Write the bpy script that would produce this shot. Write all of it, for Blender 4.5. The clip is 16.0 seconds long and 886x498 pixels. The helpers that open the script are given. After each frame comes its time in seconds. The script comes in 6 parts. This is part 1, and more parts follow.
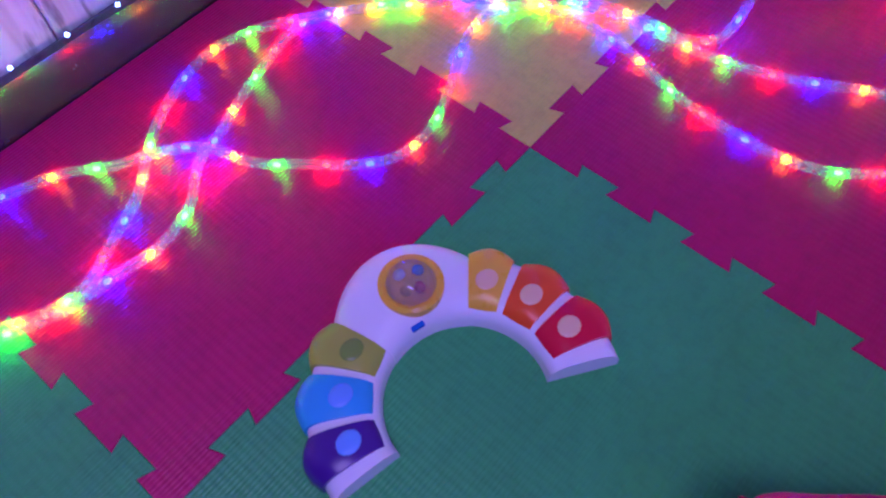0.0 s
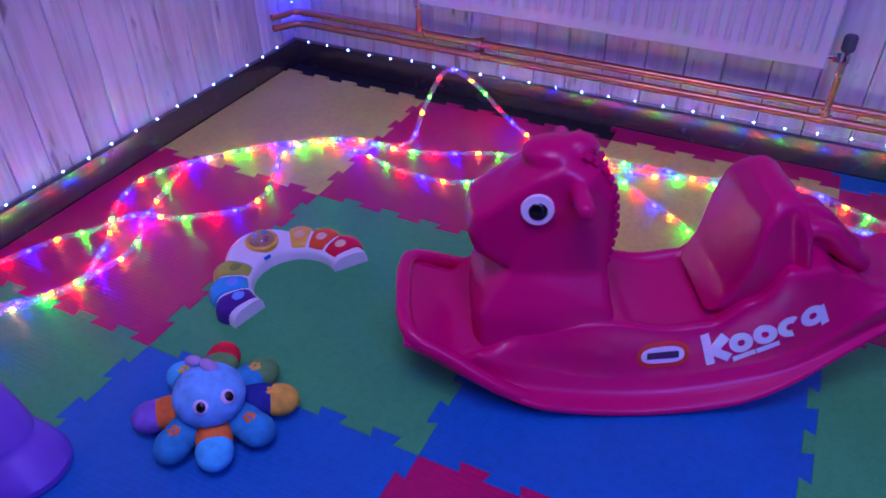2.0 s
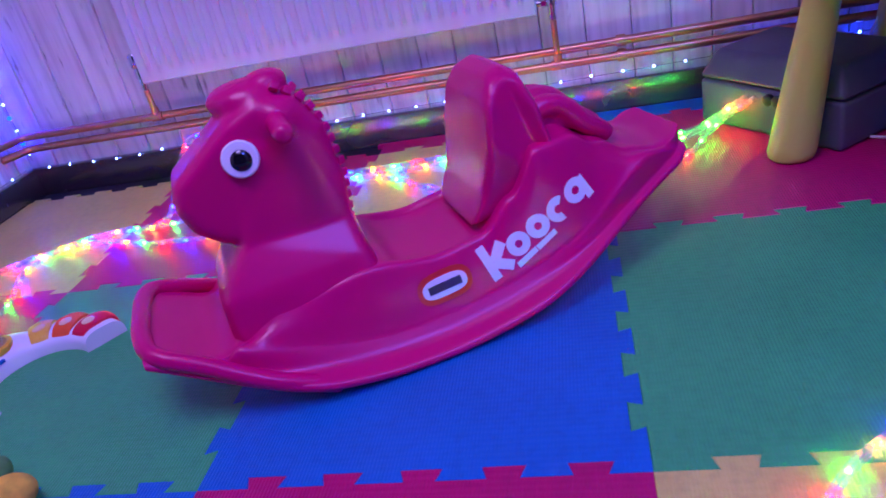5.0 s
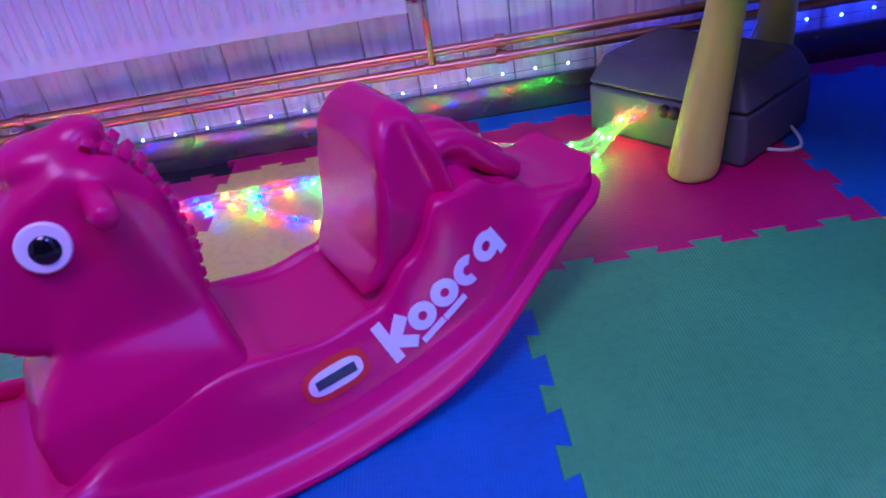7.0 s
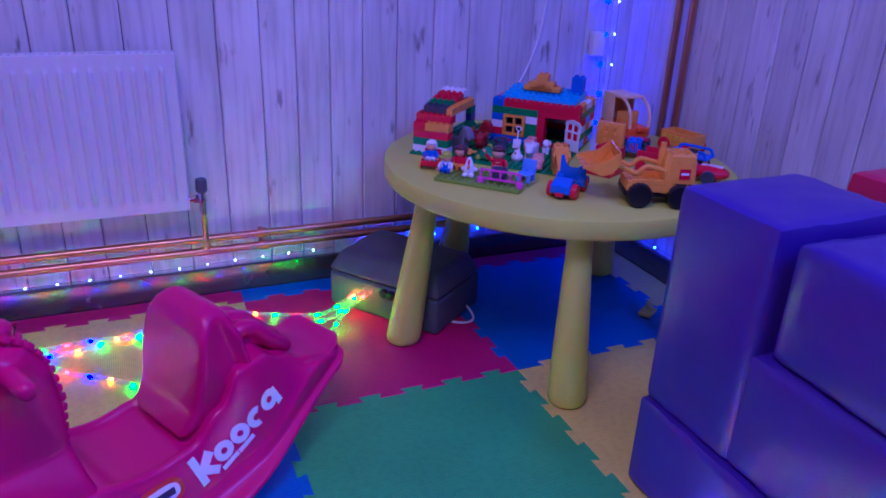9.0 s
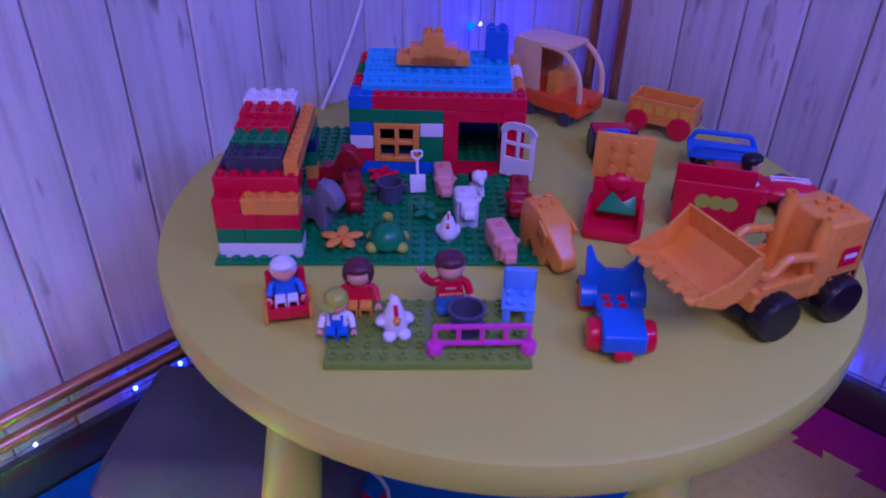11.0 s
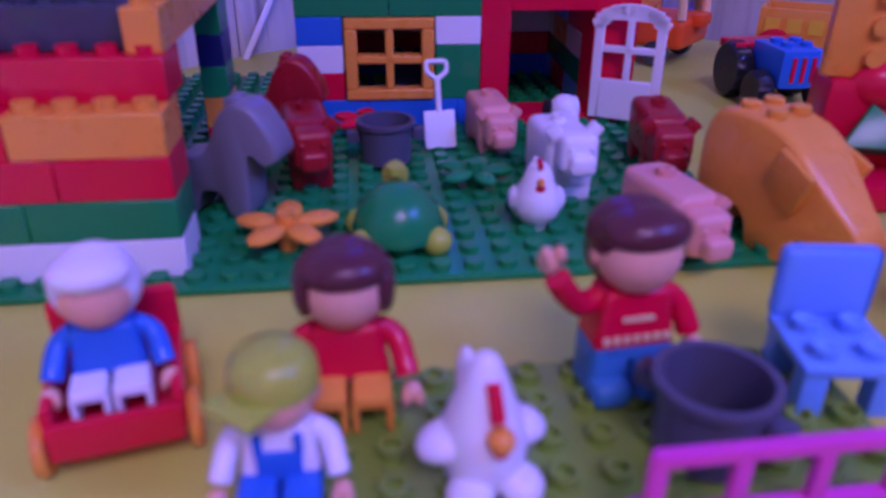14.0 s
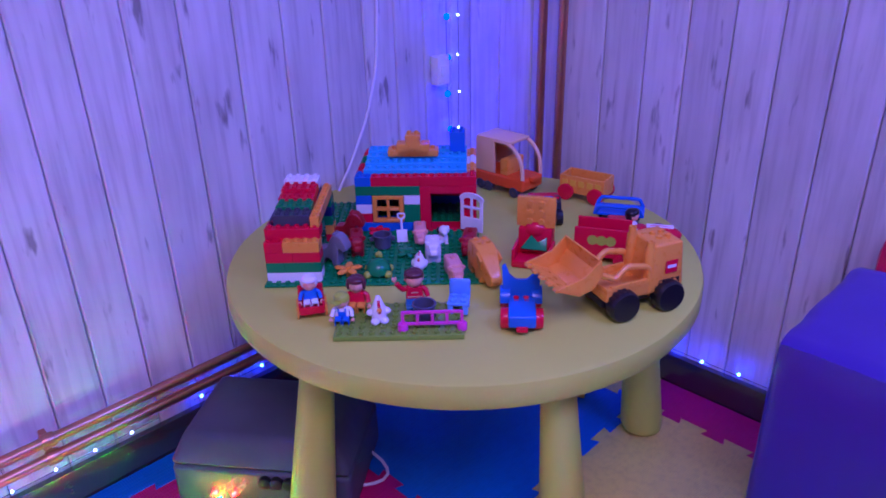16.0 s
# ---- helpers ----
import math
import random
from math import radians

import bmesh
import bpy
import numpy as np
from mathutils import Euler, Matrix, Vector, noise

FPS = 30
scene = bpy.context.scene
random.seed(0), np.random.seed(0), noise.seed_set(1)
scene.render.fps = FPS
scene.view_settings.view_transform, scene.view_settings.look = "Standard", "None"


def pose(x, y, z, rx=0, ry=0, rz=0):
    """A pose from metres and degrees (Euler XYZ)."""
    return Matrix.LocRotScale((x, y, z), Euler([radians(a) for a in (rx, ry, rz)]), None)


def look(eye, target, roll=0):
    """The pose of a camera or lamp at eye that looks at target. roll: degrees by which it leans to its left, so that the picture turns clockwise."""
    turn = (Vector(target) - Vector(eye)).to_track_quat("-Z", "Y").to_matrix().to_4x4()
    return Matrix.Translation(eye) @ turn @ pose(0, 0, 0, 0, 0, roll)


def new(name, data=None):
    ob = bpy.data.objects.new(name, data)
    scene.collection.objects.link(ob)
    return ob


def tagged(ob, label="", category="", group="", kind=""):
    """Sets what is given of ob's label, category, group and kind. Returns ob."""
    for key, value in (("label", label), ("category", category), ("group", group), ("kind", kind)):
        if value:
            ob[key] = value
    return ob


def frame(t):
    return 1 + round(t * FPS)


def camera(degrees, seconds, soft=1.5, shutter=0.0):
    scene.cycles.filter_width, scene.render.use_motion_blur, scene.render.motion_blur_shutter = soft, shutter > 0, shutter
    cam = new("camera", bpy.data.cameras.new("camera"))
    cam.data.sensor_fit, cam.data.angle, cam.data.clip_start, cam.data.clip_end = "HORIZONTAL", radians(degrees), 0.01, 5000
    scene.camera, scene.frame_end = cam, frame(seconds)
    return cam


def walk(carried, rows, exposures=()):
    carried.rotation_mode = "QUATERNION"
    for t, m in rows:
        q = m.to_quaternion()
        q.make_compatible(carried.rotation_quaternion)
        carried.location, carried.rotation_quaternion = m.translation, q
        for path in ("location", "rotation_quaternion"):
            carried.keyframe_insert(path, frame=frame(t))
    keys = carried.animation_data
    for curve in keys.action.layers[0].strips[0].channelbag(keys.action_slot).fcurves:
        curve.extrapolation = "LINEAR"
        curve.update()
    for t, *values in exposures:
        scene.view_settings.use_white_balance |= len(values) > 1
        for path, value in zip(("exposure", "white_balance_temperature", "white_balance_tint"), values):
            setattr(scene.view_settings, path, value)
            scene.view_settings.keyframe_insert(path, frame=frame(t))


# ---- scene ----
cam = camera(62.6, 16.0, soft=1.7)
cam.data.dof.use_dof = True
cam.data.dof.focus_distance, cam.data.dof.aperture_fstop = 1.9, 9.0
PATH = [
    (0, (0.912, -1.121, 0.755), (0.23, -0.368, -0.968), -2.1),
    (0.5, (1.071, -1.245, 0.865), (0.31, -0.325, -0.74), -3.1),
    (1, (1.266, -1.382, 0.924), (0.522, -0.278, -0.568), -2.7),
    (1.5, (1.414, -1.581, 0.974), (0.685, -0.302, -0.381), -2.1),
    (2, (1.574, -1.868, 1.023), (0.878, -0.441, -0.193), -0.3),
    (2.5, (1.725, -2.09, 1.036), (1.084, -0.562, -0.083), 0.7),
    (3, (1.824, -2.285, 0.997), (1.234, -0.649, 0.01), -0.9),
    (3.5, (1.849, -2.418, 0.906), (1.337, -0.702, 0.014), -2.9),
    (3.7, (1.859, -2.407, 0.903), (1.363, -0.687, 0.012), -3.7),
    (5.8, (1.68, -1.47, 0.541), (1.288, 0.17, -0.535), -17.5),
    (6, (1.668, -1.433, 0.534), (1.324, 0.185, -0.591), -16.6),
    (6.5, (1.672, -1.47, 0.581), (1.475, 0.188, -0.52), -14.2),
    (7, (1.699, -1.59, 0.697), (1.664, 0.103, -0.367), -9.9),
    (7.5, (1.709, -1.848, 0.864), (1.808, -0.093, -0.092), -6.3),
    (8, (1.645, -2.071, 0.989), (1.959, -0.287, 0.141), -2.8),
    (8.5, (1.549, -2.157, 1.035), (2.106, -0.413, 0.231), -0.6),
    (9, (1.557, -1.991, 1.021), (2.301, -0.31, 0.234), 2.5),
    (9.5, (1.609, -1.709, 1.035), (2.488, -0.101, 0.235), 4.8),
    (10, (1.649, -1.419, 1.014), (2.741, 0.012, 0.145), 4.8),
    (10.2, (1.69, -1.3, 1.024), (2.829, 0.058, 0.097), 3.7),
    (12.3, (2.142, -0.557, 0.752), (3.479, 0.412, -0.377), 2.5),
    (12.5, (2.163, -0.537, 0.694), (3.523, 0.456, -0.386), 2.6),
    (13, (2.199, -0.522, 0.603), (3.59, 0.531, -0.375), 2.4),
    (13.5, (2.204, -0.519, 0.596), (3.604, 0.564, -0.336), 1.5),
    (14, (2.151, -0.557, 0.66), (3.554, 0.531, -0.262), 0.4),
    (14.5, (2.054, -0.66, 0.765), (3.455, 0.429, -0.156), -0.4),
    (15, (1.923, -0.826, 0.913), (3.32, 0.263, -0.015), -0.9),
    (15.5, (1.755, -1.047, 1.028), (3.18, 0.038, 0.138), -1.4),
    (16, (1.634, -1.282, 1.122), (2.904, -0.002, 0.257), -1.4),
]
walk(cam, [(t, look(eye, target, roll)) for t, eye, target, roll in PATH],
     exposures=[(0, -0.18, 6500, 11), (1.0, -0.3, 6600, 13), (3.7, -0.14, 6600, 13), (5.8, 0.25, 6400, 13), (7.0, 0.2, 6400, 13), (8.0, -0.07, 6000, 11), (9.0, -0.05, 5750, 9), (10.0, -0.1, 5800, 10), (12.5, 0.42, 7200, 10), (13.5, 0.42, 7300, 10), (14.5, 0.58, 6900, 12), (15.5, 0.5, 6400, 13), (16, 0.36, 6200, 13)])

# ---- world and lights ----
world = bpy.data.worlds.new("world")
scene.world = world
world.use_nodes = True
world.node_tree.nodes["Background"].inputs[0].default_value = (0.012, 0.009, 0.03, 1)
world.node_tree.nodes["Background"].inputs[1].default_value = 1.0


def area_lamp(name, m, size, power, colour):
    data = bpy.data.lights.new(name, "AREA")
    data.shape, data.size, data.energy, data.color = "DISK", size, power, colour
    ob = new(name, data)
    ob.matrix_world = m
    return ob


area_lamp("ceiling_lamp", look((1.35, -1.7, 2.33), (1.35, -1.6, 0)), 1.0, 42, (0.47, 0.325, 1.0))
# added fill with no fixture behind it: tints the right side blue
area_lamp("blue_lamp", look((2.75, -2.3, 2.3), (2.75, -1.3, 0)), 0.8, 52, (0.08, 0.12, 1.0))


# ---- materials ----
def node_mat(name):
    m = bpy.data.materials.new(name)
    m.use_nodes = True
    nt = m.node_tree
    return m, nt, nt.nodes["Principled BSDF"]


def noise_node(nt, scale, detail=4.0, stretch=None, rough=0.55):
    tc = nt.nodes.new("ShaderNodeTexCoord")
    tex = nt.nodes.new("ShaderNodeTexNoise")
    tex.inputs["Scale"].default_value, tex.inputs["Detail"].default_value, tex.inputs["Roughness"].default_value = scale, detail, rough
    vec = tc.outputs["Object"]
    if stretch:
        mp = nt.nodes.new("ShaderNodeMapping")
        mp.inputs["Scale"].default_value = stretch
        nt.links.new(vec, mp.inputs["Vector"])
        vec = mp.outputs["Vector"]
    nt.links.new(vec, tex.inputs["Vector"])
    return tex


def ramp(nt, source, stops):
    r = nt.nodes.new("ShaderNodeValToRGB")
    els = r.color_ramp.elements
    while len(els) < len(stops):
        els.new(0.5)
    for e, (p, c) in zip(els, stops):
        e.position, e.color = p, (*c, 1) if len(c) == 3 else c
    nt.links.new(source, r.inputs["Fac"])
    return r


def mixed(nt, a, b, fac, kind="MIX"):
    mx = nt.nodes.new("ShaderNodeMix")
    mx.data_type, mx.blend_type = "RGBA", kind
    for socket, v in ((mx.inputs[6], a), (mx.inputs[7], b), (mx.inputs[0], fac)):
        if hasattr(v, "is_linked"):
            nt.links.new(v, socket)
        elif isinstance(v, tuple):
            socket.default_value = (*v, 1)
        else:
            socket.default_value = v
    return mx.outputs[2]


def bumped(nt, bsdf, height, strength, distance=0.001):
    b = nt.nodes.new("ShaderNodeBump")
    b.inputs["Strength"].default_value, b.inputs["Distance"].default_value = strength, distance
    nt.links.new(height, b.inputs["Height"])
    nt.links.new(b.outputs["Normal"], bsdf.inputs["Normal"])


def scaled(c, k):
    return tuple(min(1.0, v * k) for v in c)


def plastic(name, col, rough=0.35, var=0.12, big=6.0, fine=900.0, bump=0.04, coat=0.0, metal=0.0, spec=0.38, scuffs=0.2):
    """Moulded plastic, vinyl or paint: slow colour drift, scuffs in the gloss and a fine grain."""
    m, nt, b = node_mat(name)
    slow = noise_node(nt, big, 3)
    scuff = noise_node(nt, big * 14, 6)
    c = ramp(nt, slow.outputs["Fac"], [(0.3, scaled(col, 1 - var)), (0.7, scaled(col, 1 + var))])
    nt.links.new(c.outputs["Color"], b.inputs["Base Color"])
    r = ramp(nt, scuff.outputs["Fac"], [(0.35, (rough * (1 - 0.2 * scuffs),) * 3), (0.75, (min(1, rough * (1 + 0.45 * scuffs)),) * 3)])
    nt.links.new(r.outputs["Color"], b.inputs["Roughness"])
    b.inputs["Metallic"].default_value = metal
    b.inputs["Coat Weight"].default_value = coat
    b.inputs["Specular IOR Level"].default_value = spec
    bumped(nt, b, noise_node(nt, fine, 2).outputs["Fac"], bump, 0.0006)
    return m


def glow(name, col, strength, rough=0.3):
    m, nt, b = node_mat(name)
    b.inputs["Base Color"].default_value = (*scaled(col, 0.8), 1)
    b.inputs["Emission Color"].default_value, b.inputs["Emission Strength"].default_value = (*col, 1), strength
    b.inputs["Roughness"].default_value = rough
    return m


def foam(name, col):
    """EVA foam mat: ribbed relief, faint dirt and per-tile drift."""
    m, nt, b = node_mat(name)
    tc = nt.nodes.new("ShaderNodeTexCoord")
    dirt = noise_node(nt, 5.0, 6)
    speck = noise_node(nt, 60.0, 4)
    c = ramp(nt, dirt.outputs["Fac"], [(0.25, scaled(col, 0.86)), (0.75, scaled(col, 1.1))])
    d = ramp(nt, speck.outputs["Fac"], [(0.3, (0.86, 0.86, 0.86)), (0.55, (1, 1, 1))])
    col1 = mixed(nt, c.outputs["Color"], d.outputs["Color"], 1.0, "MULTIPLY")
    info = nt.nodes.new("ShaderNodeObjectInfo")
    tone = ramp(nt, info.outputs["Random"], [(0.0, (0.92, 0.92, 0.92)), (1.0, (1, 1, 1))])
    nt.links.new(mixed(nt, col1, tone.outputs["Color"], 1.0, "MULTIPLY"), b.inputs["Base Color"])
    b.inputs["Roughness"].default_value = 0.38
    b.inputs["Specular IOR Level"].default_value = 0.36
    waves = []
    for turn in (0.0, 90.0):
        mp = nt.nodes.new("ShaderNodeMapping")
        mp.inputs["Rotation"].default_value = (0, 0, radians(turn))
        nt.links.new(tc.outputs["Object"], mp.inputs["Vector"])
        w = nt.nodes.new("ShaderNodeTexWave")
        w.inputs["Scale"].default_value = 62.0 if turn == 0 else 30.0
        w.inputs["Distortion"].default_value = 0.3
        nt.links.new(mp.outputs["Vector"], w.inputs["Vector"])
        waves.append(w)
    both = mixed(nt, waves[0].outputs["Color"], waves[1].outputs["Color"], 0.35)
    bumped(nt, b, both, 0.55, 0.0015)
    return m


def board_paint():
    """Whitewashed timber: long streaks, knots and rubbed grey wear."""
    m, nt, b = node_mat("whitewashed_board")
    info = nt.nodes.new("ShaderNodeObjectInfo")
    tc = nt.nodes.new("ShaderNodeTexCoord")
    off = nt.nodes.new("ShaderNodeVectorMath")
    off.operation = "MULTIPLY_ADD"
    off.inputs[1].default_value = (1, 1, 1)
    comb = nt.nodes.new("ShaderNodeCombineXYZ")
    mul = nt.nodes.new("ShaderNodeMath")
    mul.operation = "MULTIPLY"
    mul.inputs[1].default_value = 37.0
    nt.links.new(info.outputs["Random"], mul.inputs[0])
    for k in range(3):
        nt.links.new(mul.outputs[0], comb.inputs[k])
    nt.links.new(tc.outputs["Object"], off.inputs[0])
    nt.links.new(comb.outputs[0], off.inputs[2])

    def streak(scale, stretch, detail):
        mp = nt.nodes.new("ShaderNodeMapping")
        mp.inputs["Scale"].default_value = stretch
        nt.links.new(off.outputs[0], mp.inputs["Vector"])
        tex = nt.nodes.new("ShaderNodeTexNoise")
        tex.inputs["Scale"].default_value, tex.inputs["Detail"].default_value = scale, detail
        nt.links.new(mp.outputs["Vector"], tex.inputs["Vector"])
        return tex.outputs["Fac"]

    grain = streak(60, (1, 1, 0.06), 6)
    patch = streak(7, (1, 1, 0.45), 5)
    fleck = streak(38, (1, 1, 0.22), 3)
    base = ramp(nt, grain, [(0.25, (0.52, 0.50, 0.48)), (0.5, (0.70, 0.69, 0.66)), (0.8, (0.77, 0.76, 0.74))])
    cloud = ramp(nt, patch, [(0.3, (0.80, 0.79, 0.77)), (0.6, (1, 1, 1))])
    c1 = mixed(nt, base.outputs["Color"], cloud.outputs["Color"], 1.0, "MULTIPLY")
    fl = ramp(nt, fleck, [(0.26, (0.42, 0.40, 0.39)), (0.36, (1, 1, 1))])
    c2 = mixed(nt, c1, fl.outputs["Color"], 1.0, "MULTIPLY")
    tone = ramp(nt, info.outputs["Random"], [(0.0, (0.86, 0.86, 0.86)), (1.0, (1, 1, 1))])
    nt.links.new(mixed(nt, c2, tone.outputs["Color"], 1.0, "MULTIPLY"), b.inputs["Base Color"])
    b.inputs["Roughness"].default_value = 0.5
    bumped(nt, b, grain, 0.25, 0.0015)
    return m


def clear_tube():
    m, nt, b = node_mat("clear_tube")
    b.inputs["Base Color"].default_value = (0.92, 0.92, 0.95, 1)
    b.inputs["Roughness"].default_value = 0.18
    tr = nt.nodes.new("ShaderNodeBsdfTransparent")
    mx = nt.nodes.new("ShaderNodeMixShader")
    rip = noise_node(nt, 90, 3)
    f = ramp(nt, rip.outputs["Fac"], [(0.3, (0.18,) * 3), (0.7, (0.29,) * 3)])
    nt.links.new(f.outputs["Color"], mx.inputs[0])
    nt.links.new(tr.outputs[0], mx.inputs[1])
    milky = nt.nodes.new("ShaderNodeBsdfTranslucent")
    milky.inputs["Color"].default_value = (0.95, 0.95, 0.97, 1)
    skin = nt.nodes.new("ShaderNodeMixShader")
    skin.inputs[0].default_value = 0.65
    nt.links.new(b.outputs[0], skin.inputs[1])
    nt.links.new(milky.outputs[0], skin.inputs[2])
    nt.links.new(skin.outputs[0], mx.inputs[2])
    nt.links.new(mx.outputs[0], nt.nodes["Material Output"].inputs["Surface"])
    return m


MAT = {
    "cream": foam("foam_cream", (0.72, 0.62, 0.13)),
    "magenta": foam("foam_red", (0.56, 0.003, 0.105)),
    "green": foam("foam_green", (0.055, 0.46, 0.125)),
    "blue": foam("foam_blue", (0.001, 0.155, 0.45)),
}
WALL = board_paint()
SKIRT = plastic("dark_skirting", (0.035, 0.030, 0.032), 0.25, 0.3, 1.2, 60, 0.01, 0.4, spec=1.0, scuffs=0.3)
UNDER = plastic("dark_subfloor", (0.012, 0.012, 0.014), 0.7)
CEIL = plastic("ceiling_paint", (0.7, 0.7, 0.7), 0.8)
COPPER = plastic("copper_pipe", (0.62, 0.30, 0.17), 0.36, 0.14, 9, 60, 0.004, 0, 1.0, scuffs=0.3)
CHROME = plastic("chrome", (0.7, 0.7, 0.72), 0.16, 0.1, 20, 500, 0.05, 0, 1.0)
ENAMEL = plastic("white_enamel", (0.60, 0.60, 0.60), 0.32, 0.04, 4, 700, 0.05)
WHITE = plastic("white_plastic", (0.80, 0.80, 0.78), 0.35, 0.05)
PINK = plastic("pink_plastic", (0.62, 0.0015, 0.12), 0.27, 0.05, 3, 700, 0.0, spec=0.30, scuffs=0.0)
LIME = plastic("lime_plastic", (0.56, 0.60, 0.095), 0.42, 0.06, 3, 800, 0.06, spec=0.35)
VINYL = plastic("purple_vinyl", (0.042, 0.014, 0.20), 0.30, 0.10, 1.3, 420, 0.12, spec=0.5, scuffs=0.35)
VINYLRED = plastic("red_vinyl", (0.55, 0.006, 0.07), 0.34, 0.08, 1.3, 420, 0.12, scuffs=0.25)
GREY = plastic("grey_case", (0.075, 0.082, 0.10), 0.5, 0.15, 8, 900, 0.2)
DARK = plastic("black_plastic", (0.012, 0.012, 0.014), 0.35)
TUBE = clear_tube()
WIRE = plastic("clear_wire", (0.10, 0.10, 0.12), 0.4)
LED = {
    "red": glow("led_red", (1.0, 0.0012, 0.0012), 240),
    "green": glow("led_green", (0.0012, 1.0, 0.004), 210),
    "blue": glow("led_blue", (0.0006, 0.0012, 1.0), 560),
    "amber": glow("led_amber", (1.0, 0.22, 0.002), 75),
}
FAIRY = glow("fairy_bulb", (0.14, 0.25, 1.0), 28)
FAIRYBLUE = glow("fairy_bulb_blue", (0.0005, 0.003, 1.0), 95)
FAIRYDEEP = glow("fairy_bulb_deep_blue", (0.012, 0.035, 1.0), 170)


# ---- mesh helpers ----
def mesh_of(name, bm, material, smooth=True):
    bmesh.ops.recalc_face_normals(bm, faces=bm.faces)
    me = bpy.data.meshes.new(name)
    bm.to_mesh(me)
    bm.free()
    for mt in material if isinstance(material, (list, tuple)) else [material]:
        me.materials.append(mt)
    if smooth:
        me.shade_smooth()
        me.set_sharp_from_angle(angle=radians(38))
    return me


def part(name, bm, material, parent=None, label="", smooth=True):
    ob = new(name, mesh_of(name, bm, material, smooth))
    if parent:
        ob.parent = parent
    return tagged(ob, label)


def thing(name, m, label, category, group="", kind=""):
    ob = new(name)
    ob.empty_display_size = 0.02
    ob.matrix_world = m
    return tagged(ob, label, category, group, kind)


def box(bm, x0, x1, y0, y1, z0, z1, bevel=0.0, m=None, seg=2, mat=0):
    r = bmesh.ops.create_cube(bm, size=1.0)
    vs = r["verts"]
    bmesh.ops.scale(bm, vec=(x1 - x0, y1 - y0, z1 - z0), verts=vs)
    bmesh.ops.translate(bm, vec=((x0 + x1) / 2, (y0 + y1) / 2, (z0 + z1) / 2), verts=vs)
    fs = set(f for v in vs for f in v.link_faces)
    if bevel:
        es = set(e for v in vs for e in v.link_edges)
        out = bmesh.ops.bevel(bm, geom=list(es), offset=bevel, segments=seg, profile=0.6, affect="EDGES")
        fs = set(f for f in fs | set(out["faces"]) if f.is_valid) | set(f for v in out["verts"] if v.is_valid for f in v.link_faces)
        vs = list(set(v for f in fs for v in f.verts))
    for f in fs:
        if f.is_valid:
            f.material_index = mat
    if m is not None:
        bmesh.ops.transform(bm, matrix=m, verts=[v for v in vs if v.is_valid])
    return vs


def lathe(bm, profile, n=24, m=None, mat=0, closed=False):
    """Turn (radius, height) pairs round z; ends are capped."""
    rings = []
    for r, z in profile:
        rings.append([bm.verts.new((r * math.cos(a), r * math.sin(a), z)) for a in (2 * math.pi * k / n for k in range(n))] if r > 1e-6 else [bm.verts.new((0, 0, z))])
    fs = []
    for a, b in zip(rings, rings[1:]):
        for k in range(n):
            q = [a[k % len(a)], a[(k + 1) % len(a)], b[(k + 1) % len(b)], b[k % len(b)]]
            q = list(dict.fromkeys(q))
            if len(q) > 2:
                fs.append(bm.faces.new(q))
    for ring in (rings[0], rings[-1]):
        if len(ring) > 2 and not closed:
            fs.append(bm.faces.new(ring))
    for f in fs:
        f.material_index = mat
    if m is not None:
        bmesh.ops.transform(bm, matrix=m, verts=[v for r in rings for v in r])


def ball(bm, c, r, m=None, mat=0, u=14, v=9):
    """An ellipsoid at c with radii r."""
    r = (r, r, r) if isinstance(r, (int, float)) else r
    t = Matrix.LocRotScale(c, None, r)
    t = t if m is None else m @ t
    out = bmesh.ops.create_uvsphere(bm, u_segments=u, v_segments=v, radius=1.0, matrix=t)
    for f in set(f for w in out["verts"] for f in w.link_faces):
        f.material_index = mat


def rod(bm, a, b, r0, r1=None, n=12, mat=0):
    a, b = Vector(a), Vector(b)
    r1 = r0 if r1 is None else r1
    m = Matrix.Translation(a) @ (b - a).to_track_quat("Z", "Y").to_matrix().to_4x4()
    h = (b - a).length
    lathe(bm, [(r0, 0), (r1, h)], n, m, mat)


def smooth_path(points, step=0.01):
    """Catmull-Rom through the points, resampled at an even step."""
    p = [Vector(q) for q in points]
    p = [2 * p[0] - p[1]] + p + [2 * p[-1] - p[-2]]
    dense = []
    for i in range(1, len(p) - 2):
        for k in range(16):
            t = k / 16
            dense.append(0.5 * (2 * p[i] + (p[i + 1] - p[i - 1]) * t + (2 * p[i - 1] - 5 * p[i] + 4 * p[i + 1] - p[i + 2]) * t * t + (3 * p[i] - p[i - 1] - 3 * p[i + 1] + p[i + 2]) * t ** 3))
    dense.append(p[-2])
    out, left = [dense[0]], step
    for a, b in zip(dense, dense[1:]):
        d = (b - a).length
        while d > 1e-9 and left <= d:
            a = a.lerp(b, left / d)
            out.append(a)
            d, left = (b - a).length, step
        left -= d
    return out


